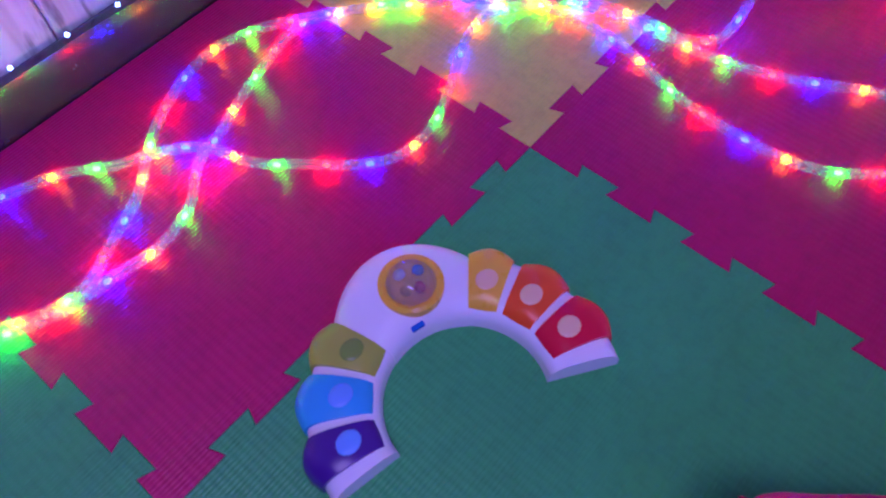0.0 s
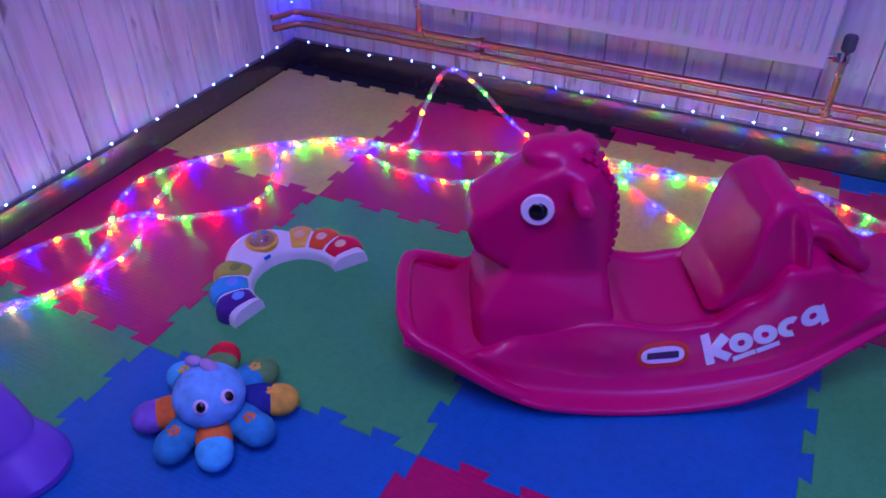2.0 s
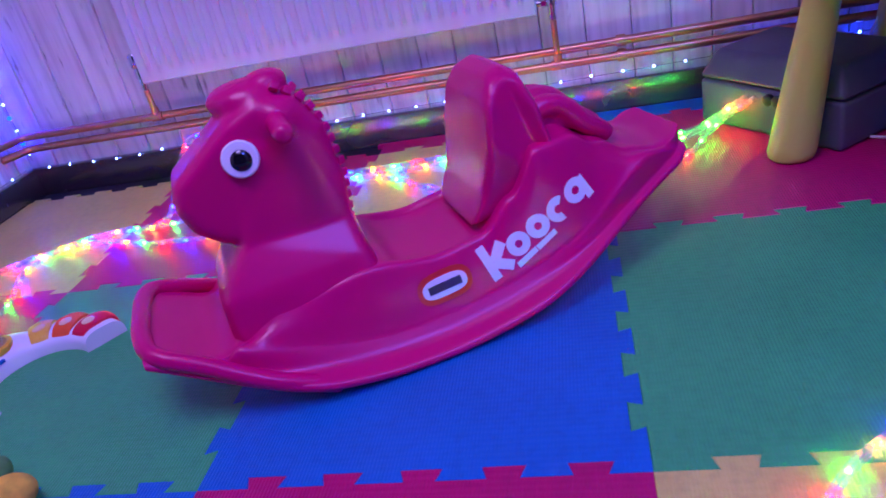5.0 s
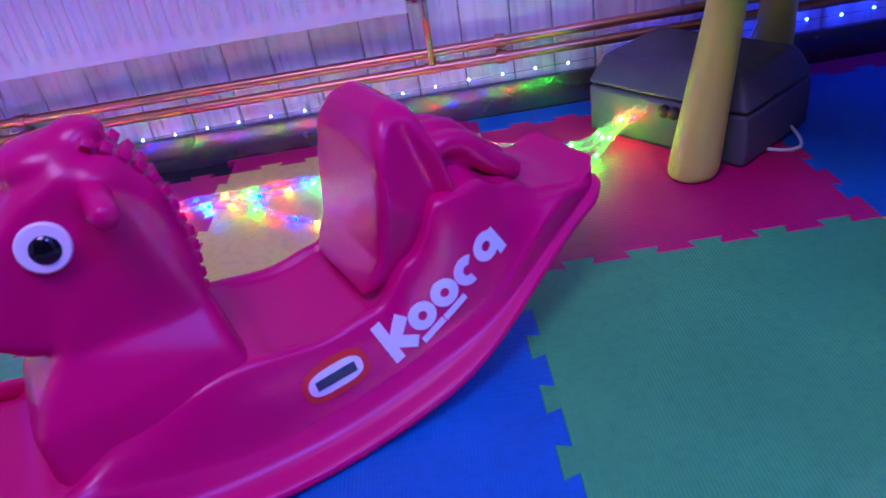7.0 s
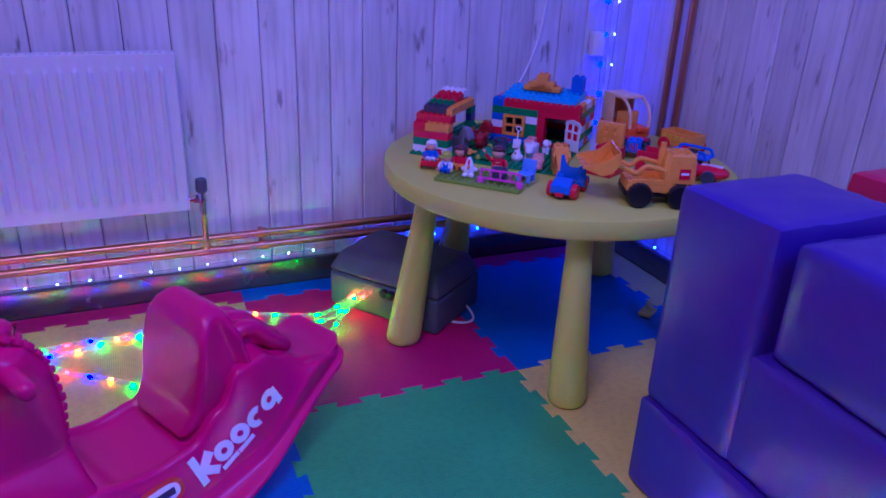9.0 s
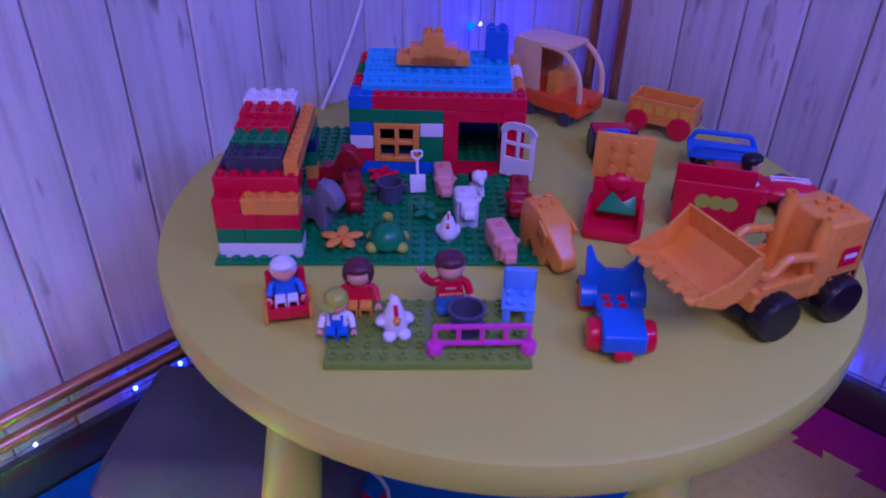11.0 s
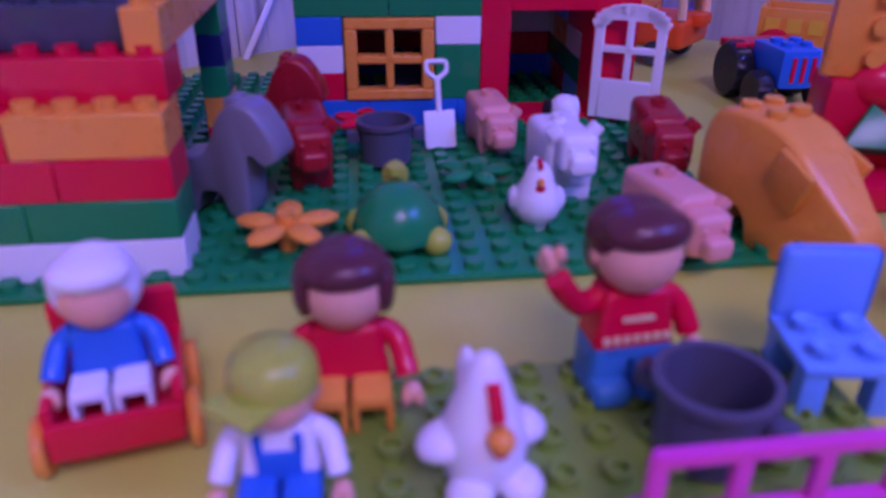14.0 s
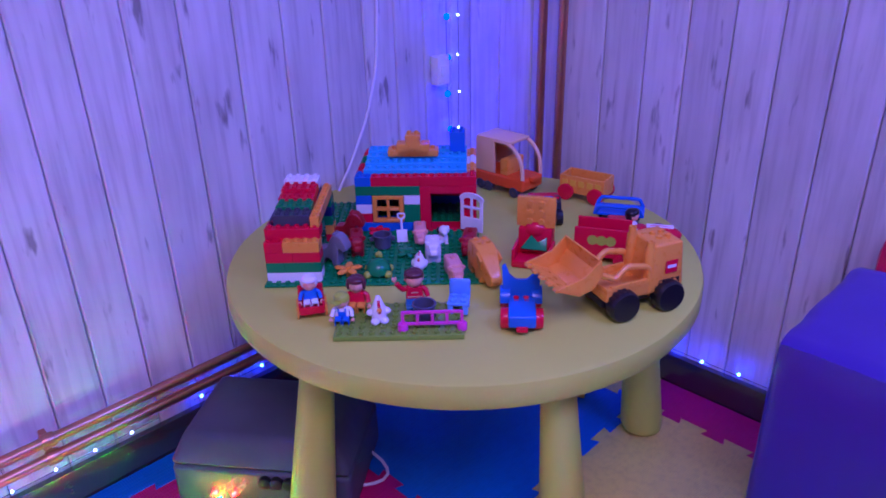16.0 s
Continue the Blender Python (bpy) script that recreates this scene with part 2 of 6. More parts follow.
def sweep(bm, path, r, n=8, mat=0, cap=True):
    """A round tube along a list of points."""
    rings, up = [], Vector((0, 0, 1))
    for i, q in enumerate(path):
        t = (path[min(i + 1, len(path) - 1)] - path[max(i - 1, 0)]).normalized()
        if abs(t.dot(up)) > 0.9:
            up = Vector((0.3, 1, 0)).normalized() if i == 0 else up
        side = t.cross(up)
        if side.length < 1e-3:
            side = t.cross(Vector((1, 0, 0)))
        side.normalize()
        up = side.cross(t).normalized()
        rings.append([bm.verts.new(q + r * (math.cos(a) * side + math.sin(a) * up)) for a in (2 * math.pi * k / n for k in range(n))])
    fs = []
    for a, b in zip(rings, rings[1:]):
        fs += [bm.faces.new((a[k], a[(k + 1) % n], b[(k + 1) % n], b[k])) for k in range(n)]
    if cap:
        fs += [bm.faces.new(rings[0]), bm.faces.new(rings[-1])]
    for f in fs:
        f.material_index = mat


def bent(points, radius, n=6):
    """A polyline with its corners rounded."""
    p = [Vector(q) for q in points]
    out = [p[0]]
    for a, b, c in zip(p, p[1:], p[2:]):
        u, v = (a - b).normalized(), (c - b).normalized()
        s, e = b + u * radius, b + v * radius
        for k in range(n + 1):
            t = k / n
            out.append((1 - t) ** 2 * s + 2 * t * (1 - t) * b + t * t * e)
    return out + [p[-1]]


# ---- the room ----
X0, X1, Y1, Y0, H = 0.045, 3.13, 0.105, -3.4, 2.4
floor = new("floor")
tagged(floor, "dark floor under interlocking coloured foam mats", "floor", kind="structure")
bm = bmesh.new()
box(bm, X0 - 0.1, X1 + 0.1, Y0 - 0.1, Y1 + 0.1, -0.12, -0.012)
part("subfloor", bm, UNDER, floor, "dark bare floor", False)

bm = bmesh.new()
box(bm, X0 - 0.1, X1 + 0.1, Y0 - 0.1, Y1 + 0.1, H, H + 0.1)
tagged(part("ceiling", bm, CEIL), "plain painted ceiling", "ceiling", kind="structure")


def wall(name, x0, x1, y0, y1):
    bm = bmesh.new()
    box(bm, x0, x1, y0, y1, -0.12, H)
    return tagged(part(name, bm, UNDER), "wall clad in whitewashed timber boards", "wall", kind="structure")


wall_back = wall("wall_back", X0 - 0.1, X1 + 0.1, Y1 + 0.012, Y1 + 0.12)
wall_left = wall("wall_left", X0 - 0.12, X0 - 0.012, Y0, Y1)
wall_right = wall("wall_right", X1 + 0.012, X1 + 0.12, Y0, Y1)
wall_front = wall("wall_front", X0 - 0.1, X1 + 0.1, Y0 - 0.1, Y0)

SK = 0.078


def skirting(name, x0, x1, y0, y1):
    bm = bmesh.new()
    box(bm, x0, x1, y0, y1, -0.012, SK, 0.003)
    tagged(part(name, bm, SKIRT), "glossy dark skirting board along the wall", "skirting board", kind="structure")


skirting("baseboard_back", X0, X1, Y1 - 0.017, Y1)
skirting("baseboard_left", X0, X0 + 0.018, Y0, Y1 - 0.0175)
skirting("baseboard_right", X1 - 0.018, X1, Y0, Y1 - 0.0175)

# ---- radiator ----
RX0, RX1, RZ0, RZ1, RY = 0.572, 1.678, 0.292, 0.722, 0.028
rad = thing("radiator", pose(RX0, RY, RZ0), "white ribbed panel radiator hung on the boarded wall", "radiator")
RW, RH = RX1 - RX0, RZ1 - RZ0
bm = bmesh.new()
NR, SUB = 32, 8
pitch = (RW - 0.04) / NR
xs = [0.0, 0.004, 0.02] + [0.02 + pitch * (k + j / SUB) for k in range(NR) for j in range(1, SUB + 1)] + [RW - 0.004, RW]
zs = [0.0, 0.003, 0.030, 0.040, 0.046, 0.056, 0.1, RH / 2, RH - 0.1, RH - 0.056, RH - 0.046, RH - 0.040, RH - 0.030, RH - 0.003, RH]


def dent(x, z):
    edge = 0.004 if x in (0.0, RW) or z in (0.0, RH) else 0.0
    if not 0.02 < x < RW - 0.02 or not 0.035 < z < RH - 0.035:
        return edge
    ph = ((x - 0.02) / pitch) % 1.0
    s = max(0.0, 1 - abs(ph - 0.5) / 0.24)
    end = min(1.0, min(z - 0.036, RH - 0.036 - z) / 0.007)
    return edge - 0.0105 * min(1, s * 1.6) * max(0, end)


grid = [[bm.verts.new((x, dent(x, z), z)) for x in xs] for z in zs]
for a, b in zip(grid, grid[1:]):
    for k in range(len(xs) - 1):
        bm.faces.new((a[k], a[k + 1], b[k + 1], b[k]))
part("front_panel", bm, ENAMEL, rad)
bm = bmesh.new()
box(bm, 0.0, 0.010, 0.004, 0.062, 0.012, RH - 0.002, 0.003)
part("side_panel", bm, ENAMEL, rad)
bm = bmesh.new()
box(bm, RW - 0.010, RW, 0.004, 0.062, 0.012, RH - 0.002, 0.003)
part("side_panel", bm, ENAMEL, rad)
bm = bmesh.new()
box(bm, 0.012, RW - 0.012, 0.05, 0.060, 0.0, RH - 0.004, 0.003)
part("back_panel", bm, ENAMEL, rad)
bm = bmesh.new()
for k in range(60):
    x = 0.012 + k * (RW - 0.024) / 60
    box(bm, x, x + 0.010, 0.006, 0.050, RH - 0.008, RH - 0.003)
box(bm, 0.010, RW - 0.010, 0.003, 0.012, RH - 0.009, RH - 0.001, 0.002)
box(bm, 0.010, RW - 0.010, 0.044, 0.052, RH - 0.009, RH - 0.001, 0.002)
part("top_grille", bm, ENAMEL, rad, "slotted top grille", False)
for x in (0.2, RW - 0.2):
    bm = bmesh.new()
    box(bm, x, x + 0.03, 0.059, 0.079, 0.06, RH - 0.06)
    part("bracket", bm, ENAMEL, rad)

for x in (0.556, 1.714):
    valve = thing("radiator_valve", pose(x, 0.058, 0.30), "chrome radiator valve on a copper tail pipe", "valve", "radiator valves")
    s = 1 if x < 1 else -1
    bm = bmesh.new()
    lathe(bm, [(0.010, -0.03), (0.010, 0.004), (0.014, 0.006), (0.014, 0.022), (0.011, 0.026), (0.011, 0.034)], 16)
    rod(bm, (0, 0, 0.014), (0.036 * s, -0.002, 0.014), 0.009)
    lathe(bm, [(0.013, 0), (0.013, 0.012)], 6, pose(0.012 * s, 0, 0.014, 0, 90 * s, 0))
    part("valve_body", bm, CHROME, valve)
    bm = bmesh.new()
    lathe(bm, [(0.013, 0.034), (0.016, 0.038), (0.016, 0.068), (0.013, 0.073), (0.004, 0.074)], 16)
    part("valve_cap", bm, CHROME if x < 1 else GREY, valve, "ridged cap")

pipes = thing("heating_pipe", pose(0, 0, 0), "pair of bare copper heating pipes clipped along the wall", "pipe")
for k, (z, y, yy) in enumerate(((0.186, 0.068, -0.165), (0.150, 0.062, -0.225))):
    bm = bmesh.new()
    xr = X1 - 0.028
    z2 = z + 0.001
    pts = [(0.062, -0.02, z2)] + [(0.095 + 0.012 * k, y, z2), (xr, y, z2), (xr, yy, z2), (xr, yy, H)]
    sweep(bm, bent(pts, 0.03), 0.0112, 12)
    part("pipe", bm, COPPER, pipes)
for x in (0.556, 1.714):
    bm = bmesh.new()
    sweep(bm, [Vector((x, 0.063, 0.15 if x > 1 else 0.186)), Vector((x, 0.058, 0.27))], 0.0082, 10)
    lathe(bm, [(0.0135, -0.018), (0.0135, 0.018)], 12, pose(x, 0.064, 0.151 if x > 1 else 0.187, 0, 90, 0))
    lathe(bm, [(0.0112, 0), (0.0112, 0.02)], 12, pose(x, 0.062, 0.16 if x > 1 else 0.195))
    part("tail_pipe", bm, COPPER, pipes)
for x in (0.75, 1.875, 2.75):
    bm = bmesh.new()
    for z, y in ((0.186, 0.068), (0.150, 0.062)):
        lathe(bm, [(0.0145, -0.012), (0.0155, -0.008), (0.0155, 0.008), (0.0145, 0.012)], 14, pose(x, y, z + 0.001, 0, 90, 0))
        box(bm, x - 0.006, x + 0.006, y, Y1 + 0.002, z - 0.005, z + 0.007)
    part("pipe_clip", bm, COPPER, pipes)

# ---- socket and cable ----
sock = thing("wall_socket", pose(3.0, Y1 - 0.002, 0.717), "small white wall switch box", "socket")
bm = bmesh.new()
box(bm, -0.022, 0.022, -0.028, 0.0, -0.038, 0.038, 0.004)
part("box", bm, WHITE, sock)
bm = bmesh.new()
box(bm, -0.010, 0.010, -0.032, -0.026, -0.014, 0.014, 0.002)
part("rocker", bm, WHITE, sock)
bm = bmesh.new()
sweep(bm, smooth_path([(2.36, -0.18, 0.02), (2.40, -0.02, 0.05), (2.50, 0.05, 0.22), (2.60, 0.085, 0.42), (2.70, 0.098, 0.555), (2.765, 0.099, 0.68), (2.80, 0.099, 0.85), (2.815, 0.099, 1.3), (2.83, 0.099, 2.2)], 0.03), 0.0035, 8)
tagged(part("power_cable", bm, WHITE), "thin white power cable hanging down the boards", "cable")

bm = bmesh.new()
sweep(bm, smooth_path([(2.40, -0.24, 0.03), (2.41, -0.30, 0.006), (2.385, -0.335, 0.005), (2.34, -0.32, 0.005), (2.30, -0.27, 0.006)], 0.02), 0.0035, 8)
tagged(part("power_cable", bm, WHITE), "loop of white cable on the mat beside the power case", "cable")

# ---- rope lights ----
MAP = ("blue", "amber", "green", "red")
LEDMESH = {}
for c in MAP:
    bm = bmesh.new()
    ball(bm, (0, 0, 0), (0.0056, 0.0034, 0.0034), u=10, v=6)
    LEDMESH[c] = mesh_of("led", bm, LED[c])


def rope_light(points, label, start=0, gap=0.06, radius=0.0070, phase=0.02, plugged=True):
    path = smooth_path(points, 0.008)
    ob = thing("rope_light", Matrix.Identity(4), label, "rope light", "rope lights on the mats")
    bm = bmesh.new()
    sweep(bm, path, radius, 8)
    part("tube", bm, TUBE, ob, "clear plastic tube")
    bm = bmesh.new()
    sweep(bm, path[::2], 0.0008, 5)
    part("core_wire", bm, WIRE, ob)
    n, k = len(path), 0
    step = gap / 0.008
    while phase / 0.008 + k * step < n - 1:
        i = int(phase / 0.008 + k * step)
        t = path[min(i + 1, n - 1)] - path[max(i - 1, 0)]
        left = (n - 1 - i) / step
        tint = MAP[(start + k) % 4]
        if plugged and left < 3:
            tint = "red" if left < 1 else "green"
        led = new("led", LEDMESH[tint])
        led.parent = ob
        led.matrix_world = Matrix.Translation(path[i]) @ t.to_track_quat("X", "Z").to_matrix().to_4x4()
        k += 1


RZ = 0.0080
RLAB = "clear rope light with multicoloured bulbs trailing over the mats"


def ground(pts, z=RZ):
    return [(q[0], q[1], q[2] if len(q) > 2 else z) for q in pts]


rope_light(ground([(0.10, -1.42), (0.22, -1.28), (0.30, -1.19), (0.33, -1.11), (0.30, -1.04), (0.27, -0.98), (0.21, -0.91), (0.17, -0.84), (0.15, -0.76), (0.17, -0.68), (0.23, -0.59), (0.30, -0.51), (0.38, -0.43), (0.47, -0.36), (0.57, -0.33), (0.69, -0.32), (0.80, -0.29), (0.90, -0.24), (1.01, -0.21), (1.10, -0.19), (1.22, -0.155), (1.33, -0.16), (1.44, -0.13), (1.58, -0.08), (1.72, -0.06), (1.82, -0.10), (1.92, -0.145), (2.0, -0.16), (2.06, -0.15, 0.03), (2.135, -0.165, 0.088)]), RLAB, 0)
rope_light(ground([(0.12, -1.45), (0.24, -1.30), (0.325, -1.165), (0.345, -1.06), (0.352, -1.01), (0.335, -0.95), (0.30, -0.90, 0.02), (0.275, -0.85), (0.25, -0.79), (0.23, -0.73), (0.21, -0.64), (0.255, -0.555), (0.33, -0.465), (0.42, -0.40), (0.50, -0.375), (0.60, -0.38), (0.68, -0.405), (0.78, -0.42), (0.89, -0.41), (0.97, -0.36), (1.03, -0.29), (1.08, -0.22), (1.14, -0.17), (1.24, -0.185), (1.31, -0.23), (1.37, -0.28), (1.42, -0.31), (1.48, -0.36), (1.54, -0.41), (1.66, -0.42), (1.80, -0.37), (1.92, -0.33), (1.98, -0.29), (2.03, -0.225, 0.02), (2.08, -0.2, 0.05), (2.145, -0.205, 0.088)]), RLAB, 1)
rope_light(ground([(0.09, -1.22), (0.14, -1.09), (0.17, -1.02), (0.21, -0.97), (0.25, -0.92, 0.02), (0.29, -0.88, 0.022), (0.35, -0.85), (0.40, -0.81), (0.445, -0.775), (0.48, -0.73), (0.485, -0.67), (0.465, -0.61), (0.435, -0.55), (0.41, -0.49), (0.415, -0.435), (0.49, -0.345), (0.58, -0.315), (0.66, -0.31), (0.70, -0.27, 0.02), (0.70, -0.18, 0.09), (0.715, -0.07, 0.15), (0.79, -0.04, 0.11), (0.87, -0.055, 0.055), (0.97, -0.10, 0.02), (1.03, -0.12), (1.09, -0.14), (1.17, -0.125), (1.28, -0.125), (1.38, -0.115), (1.50, -0.13), (1.64, -0.15), (1.78, -0.185), (1.92, -0.2), (2.01, -0.21, 0.02), (2.07, -0.185, 0.05), (2.14, -0.187, 0.094)]), RLAB, 2)
rope_light(ground([(2.29, -1.165), (2.23, -1.145), (2.17, -1.125), (2.11, -1.14), (2.05, -1.18), (2.0, -1.225), (1.965, -1.28), (1.94, -1.36), (1.93, -1.44), (1.94, -1.51), (1.99, -1.58), (2.08, -1.60), (2.18, -1.57), (2.26, -1.49), (2.28, -1.42, 0.02), (2.25, -1.37, 0.02), (2.21, -1.325), (2.16, -1.29), (2.10, -1.27), (2.04, -1.28), (1.985, -1.315, 0.02), (1.96, -1.39, 0.02), (1.985, -1.46, 0.02), (2.02, -1.52), (2.10, -1.54), (2.17, -1.51), (2.215, -1.45), (2.17, -1.40), (2.11, -1.36), (2.05, -1.33), (1.98, -1.34)]), "coiled clear rope light with red, green, blue and amber bulbs", 0, 0.05, plugged=False)

# ---- fairy lights round the skirting ----
bm = bmesh.new()
ball(bm, (0, 0, 0), 0.0031, u=8, v=6)
FBULB = mesh_of("bulb", bm, FAIRY)
bm = bmesh.new()
ball(bm, (0, 0, 0), 0.008, u=12, v=8)
FBULBB = mesh_of("bulb", bm, FAIRYBLUE)

bm = bmesh.new()
ball(bm, (0, 0, 0), 0.0036, u=8, v=6)
FBULBD = mesh_of("bulb", bm, FAIRYDEEP)


def fairy(points, gap, label, alt=False, deep=False, big=False):
    path = smooth_path(points, 0.01)
    ob = thing("fairy_light_string", Matrix.Identity(4), label, "fairy lights", "fairy light strings")
    bm = bmesh.new()
    sweep(bm, path[::4] + [path[-1]], 0.0009, 5)
    part("wire", bm, WIRE, ob)
    s = max(1, int(gap / 0.01))
    for k, i in enumerate(range(2, len(path), s)):
        blue = big or (alt and k % 2)
        b = new("bulb", FBULBB if blue else FBULBD if deep else FBULB)
        b.parent = ob
        jit = Vector((random.uniform(-1, 1), random.uniform(-1, 1), random.uniform(-1, 1))) * 0.003
        b.matrix_world = Matrix.Translation(path[i] + jit)


FY = Y1 - 0.021
fairy([(X0 + 0.022, -3.0, 0.092), (X0 + 0.022, -2.2, 0.086), (X0 + 0.022, -1.2, 0.094), (X0 + 0.022, -0.5, 0.088), (X0 + 0.022, 0.05, 0.09)], 0.085, "string of tiny bluish-white bulbs above the skirting")
fairy([(X0 + 0.05, FY, 0.078), (0.6, FY, 0.08), (1.2, FY, 0.092), (1.8, FY, 0.1), (2.1, FY, 0.106)], 0.085, "string of tiny bluish-white bulbs above the skirting")
fairy([(2.18, FY, 0.107), (2.4, FY, 0.11), (3.08, FY, 0.11)], 0.085, "string of tiny blue bulbs above the skirting", deep=True)
fairy([(X1 - 0.022, 0.06, 0.105), (X1 - 0.022, -0.6, 0.1), (X1 - 0.022, -1.4, 0.1), (X1 - 0.022, -3.0, 0.1)], 0.09, "string of tiny blue bulbs above the skirting", deep=True)
fairy([(X0 + 0.03, FY - 0.005, 0.11), (X0 + 0.018, FY, 0.6), (X0 + 0.024, FY, 1.2), (X0 + 0.02, FY, 2.3)], 0.04, "string of blue bulbs hanging down the corner", True)
fairy([(X1 - 0.108, FY, 0.13), (X1 - 0.103, FY, 0.5), (X1 - 0.110, FY, 0.75), (X1 - 0.103, FY, 1.3), (X1 - 0.103, FY, 2.3)], 0.10, "string of round blue bulbs hanging down the corner", big=True)
fairy([(X1 - 0.066, FY, 0.13), (X1 - 0.070, FY, 0.5), (X1 - 0.064, FY, 0.75), (X1 - 0.07, FY, 1.3), (X1 - 0.07, FY, 2.3)], 0.10, "string of small white bulbs hanging down the corner")


# ---- rocking horse ----
def pillow(bm, poly, w, r, cuts=4, m=None):
    """A closed slab of half-width w with the outline poly (u, z) and its rim rounded by about r."""
    c = Vector((sum(p[0] for p in poly) / len(poly), sum(p[1] for p in poly) / len(poly)))
    size = max((Vector(p) - c).length for p in poly)
    stations = [(-w + r * (1 - math.cos(math.pi / 2 * k / cuts)), 1 - (r / size) * (1 - math.sin(math.pi / 2 * k / cuts))) for k in range(cuts + 1)]
    stations += [(-v, s) for v, s in reversed(stations)]
    rings = []
    for v, s in stations:
        ring = []
        for p in poly:
            q = c + (Vector(p) - c) * s
            co = Vector((q.x, v, q.y))
            ring.append(bm.verts.new(m @ co if m is not None else co))
        rings.append(ring)
    n = len(poly)
    for a, b in zip(rings, rings[1:]):
        for k in range(n):
            bm.faces.new((a[k], a[(k + 1) % n], b[(k + 1) % n], b[k]))
    bm.faces.new(rings[0])
    bm.faces.new(rings[-1])


def rocker(u):
    return 0.75 * u * u if u < 0 else 0.68 * u * u if u < 0.34 else 0.0786 + 0.42 * (u - 0.34)


horse = thing("rocking_horse", pose(1.4223, -0.7969, 0, 0, 0, 27.5), "glossy pink moulded plastic rocking horse with white lettering shapes", "rocking horse")
bm = bmesh.new()


def step(x, a, b):
    t = min(1, max(0, (x - a) / (b - a)))
    return t * t * (3 - 2 * t)


def along(u, table):
    """Smooth reading of a short table of (u, value)."""
    for (a, va), (b, vb) in zip(table, table[1:]):
        if u <= b:
            return va + (vb - va) * step(u, a, b) if u > a else va
    return table[-1][1]


SHOULDER = [(-0.31, 0.105), (-0.20, 0.140), (-0.06, 0.158), (0.06, 0.140), (0.13, 0.148), (0.19, 0.196), (0.24, 0.262), (0.30, 0.262), (0.36, 0.228), (0.42, 0.198), (0.52, 0.180)]
us = [-0.405 + 0.93 * k / 100 for k in range(101)]
rings = []
for u in us:
    zb = rocker(u)
    w = 0.190 - 0.084 * step(u, 0.16, 0.54) - 0.064 * (1 - step(u, -0.42, -0.15)) - 0.018 * max(0.0, (u - 0.49) / 0.035) ** 2
    rise = step(u, -0.315, -0.272) * (1 - step(u, 0.42, 0.53))
    vc = w - 0.020 + (0.137 - 0.036 * step(u, 0.24, 0.50) - w + 0.020) * rise
    slab = 0.036 + 0.012 * step(u, 0.30, 0.42) - 0.012 * (1 - step(u, -0.33, -0.28))
    zc = zb + 0.020 + (0.034 + 0.010 * (1 - step(u, -0.25, -0.05)) + 0.020 * step(u, 0.28, 0.42)) * rise
    zs = zb + slab + (along(u, SHOULDER) - zb - slab) * rise
    vs = min(vc - 0.006, 0.110 - 0.030 * step(u, 0.25, 0.40))
    dip = 0.012 * step(u, -0.03, 0.0) * (1 - step(u, 0.13, 0.16))
    crown = 0.012 * step(u, 0.24, 0.30) * rise
    mid = ((vc + vs) / 2 + 0.005 * rise, (zc + zs) / 2)
    half = [(w - 0.012, zb), (w - 0.003, zb + 0.003), (w, zb + 0.009), (w - 0.003, zb + 0.016), (w - 0.012, zb + 0.020), ((w - 0.012) * 0.5 + vc * 0.5, zb + 0.0205 + 0.006 * rise), (vc + 0.007 * rise, zc - 0.010 * rise), (vc, zc), mid, (vs + 0.006, zs - 0.008 * rise), (vs, zs), (vs - 0.010, zs + 0.001), (vs - 0.020, zs - dip), (0.0, zs - dip + crown)]
    loop = [(0.0, zb)] + half + [(-v, z) for v, z in reversed(half[:-1])]
    for _ in range(2):
        loop = [(a[0] * (1 - t) + b[0] * t, a[1] * (1 - t) + b[1] * t) for a, b in zip(loop, loop[1:] + loop[:1]) for t in (0.25, 0.75)]
    rings.append([bm.verts.new((u, v, z)) for v, z in loop])
n = len(rings[0])
for a, b in zip(rings, rings[1:]):
    for k in range(n):
        bm.faces.new((a[k], a[(k + 1) % n], b[(k + 1) % n], b[k]))
bm.faces.new(rings[0])
bm.faces.new(rings[-1])
base_ob = part("rocker_base", bm, PINK, horse, "curved rocker tray with moulded flanks")
bm = bmesh.new()
# raised rim round the footboard at the front
sweep(bm, smooth_path([(-0.15, -0.168, 0.018), (-0.24, -0.162, 0.060), (-0.33, -0.134, 0.110), (-0.388, -0.114, 0.138), (-0.404, -0.07, 0.148), (-0.406, 0.0, 0.149), (-0.404, 0.07, 0.148), (-0.388, 0.114, 0.138), (-0.33, 0.134, 0.110), (-0.24, 0.162, 0.060), (-0.15, 0.168, 0.018)], 0.02), 0.0155, 12)
# chest and neck, spreading towards the shoulders
n0 = len(bm.verts)
pillow(bm, [(-0.283, 0.085), (-0.281, 0.165), (-0.262, 0.20), (-0.226, 0.235), (-0.205, 0.30), (-0.18, 0.38), (-0.09, 0.412), (-0.052, 0.365), (-0.044, 0.29), (-0.048, 0.23), (-0.040, 0.17), (-0.018, 0.11)], 0.064, 0.030)
bm.verts.ensure_lookup_table()
for v in bm.verts[n0:]:
    v.co.y *= 1 + 0.84 * (1 - step(v.co.z, 0.135, 0.255)) - 0.22 * step(v.co.x, -0.11, -0.03) * step(v.co.z, 0.16, 0.26)
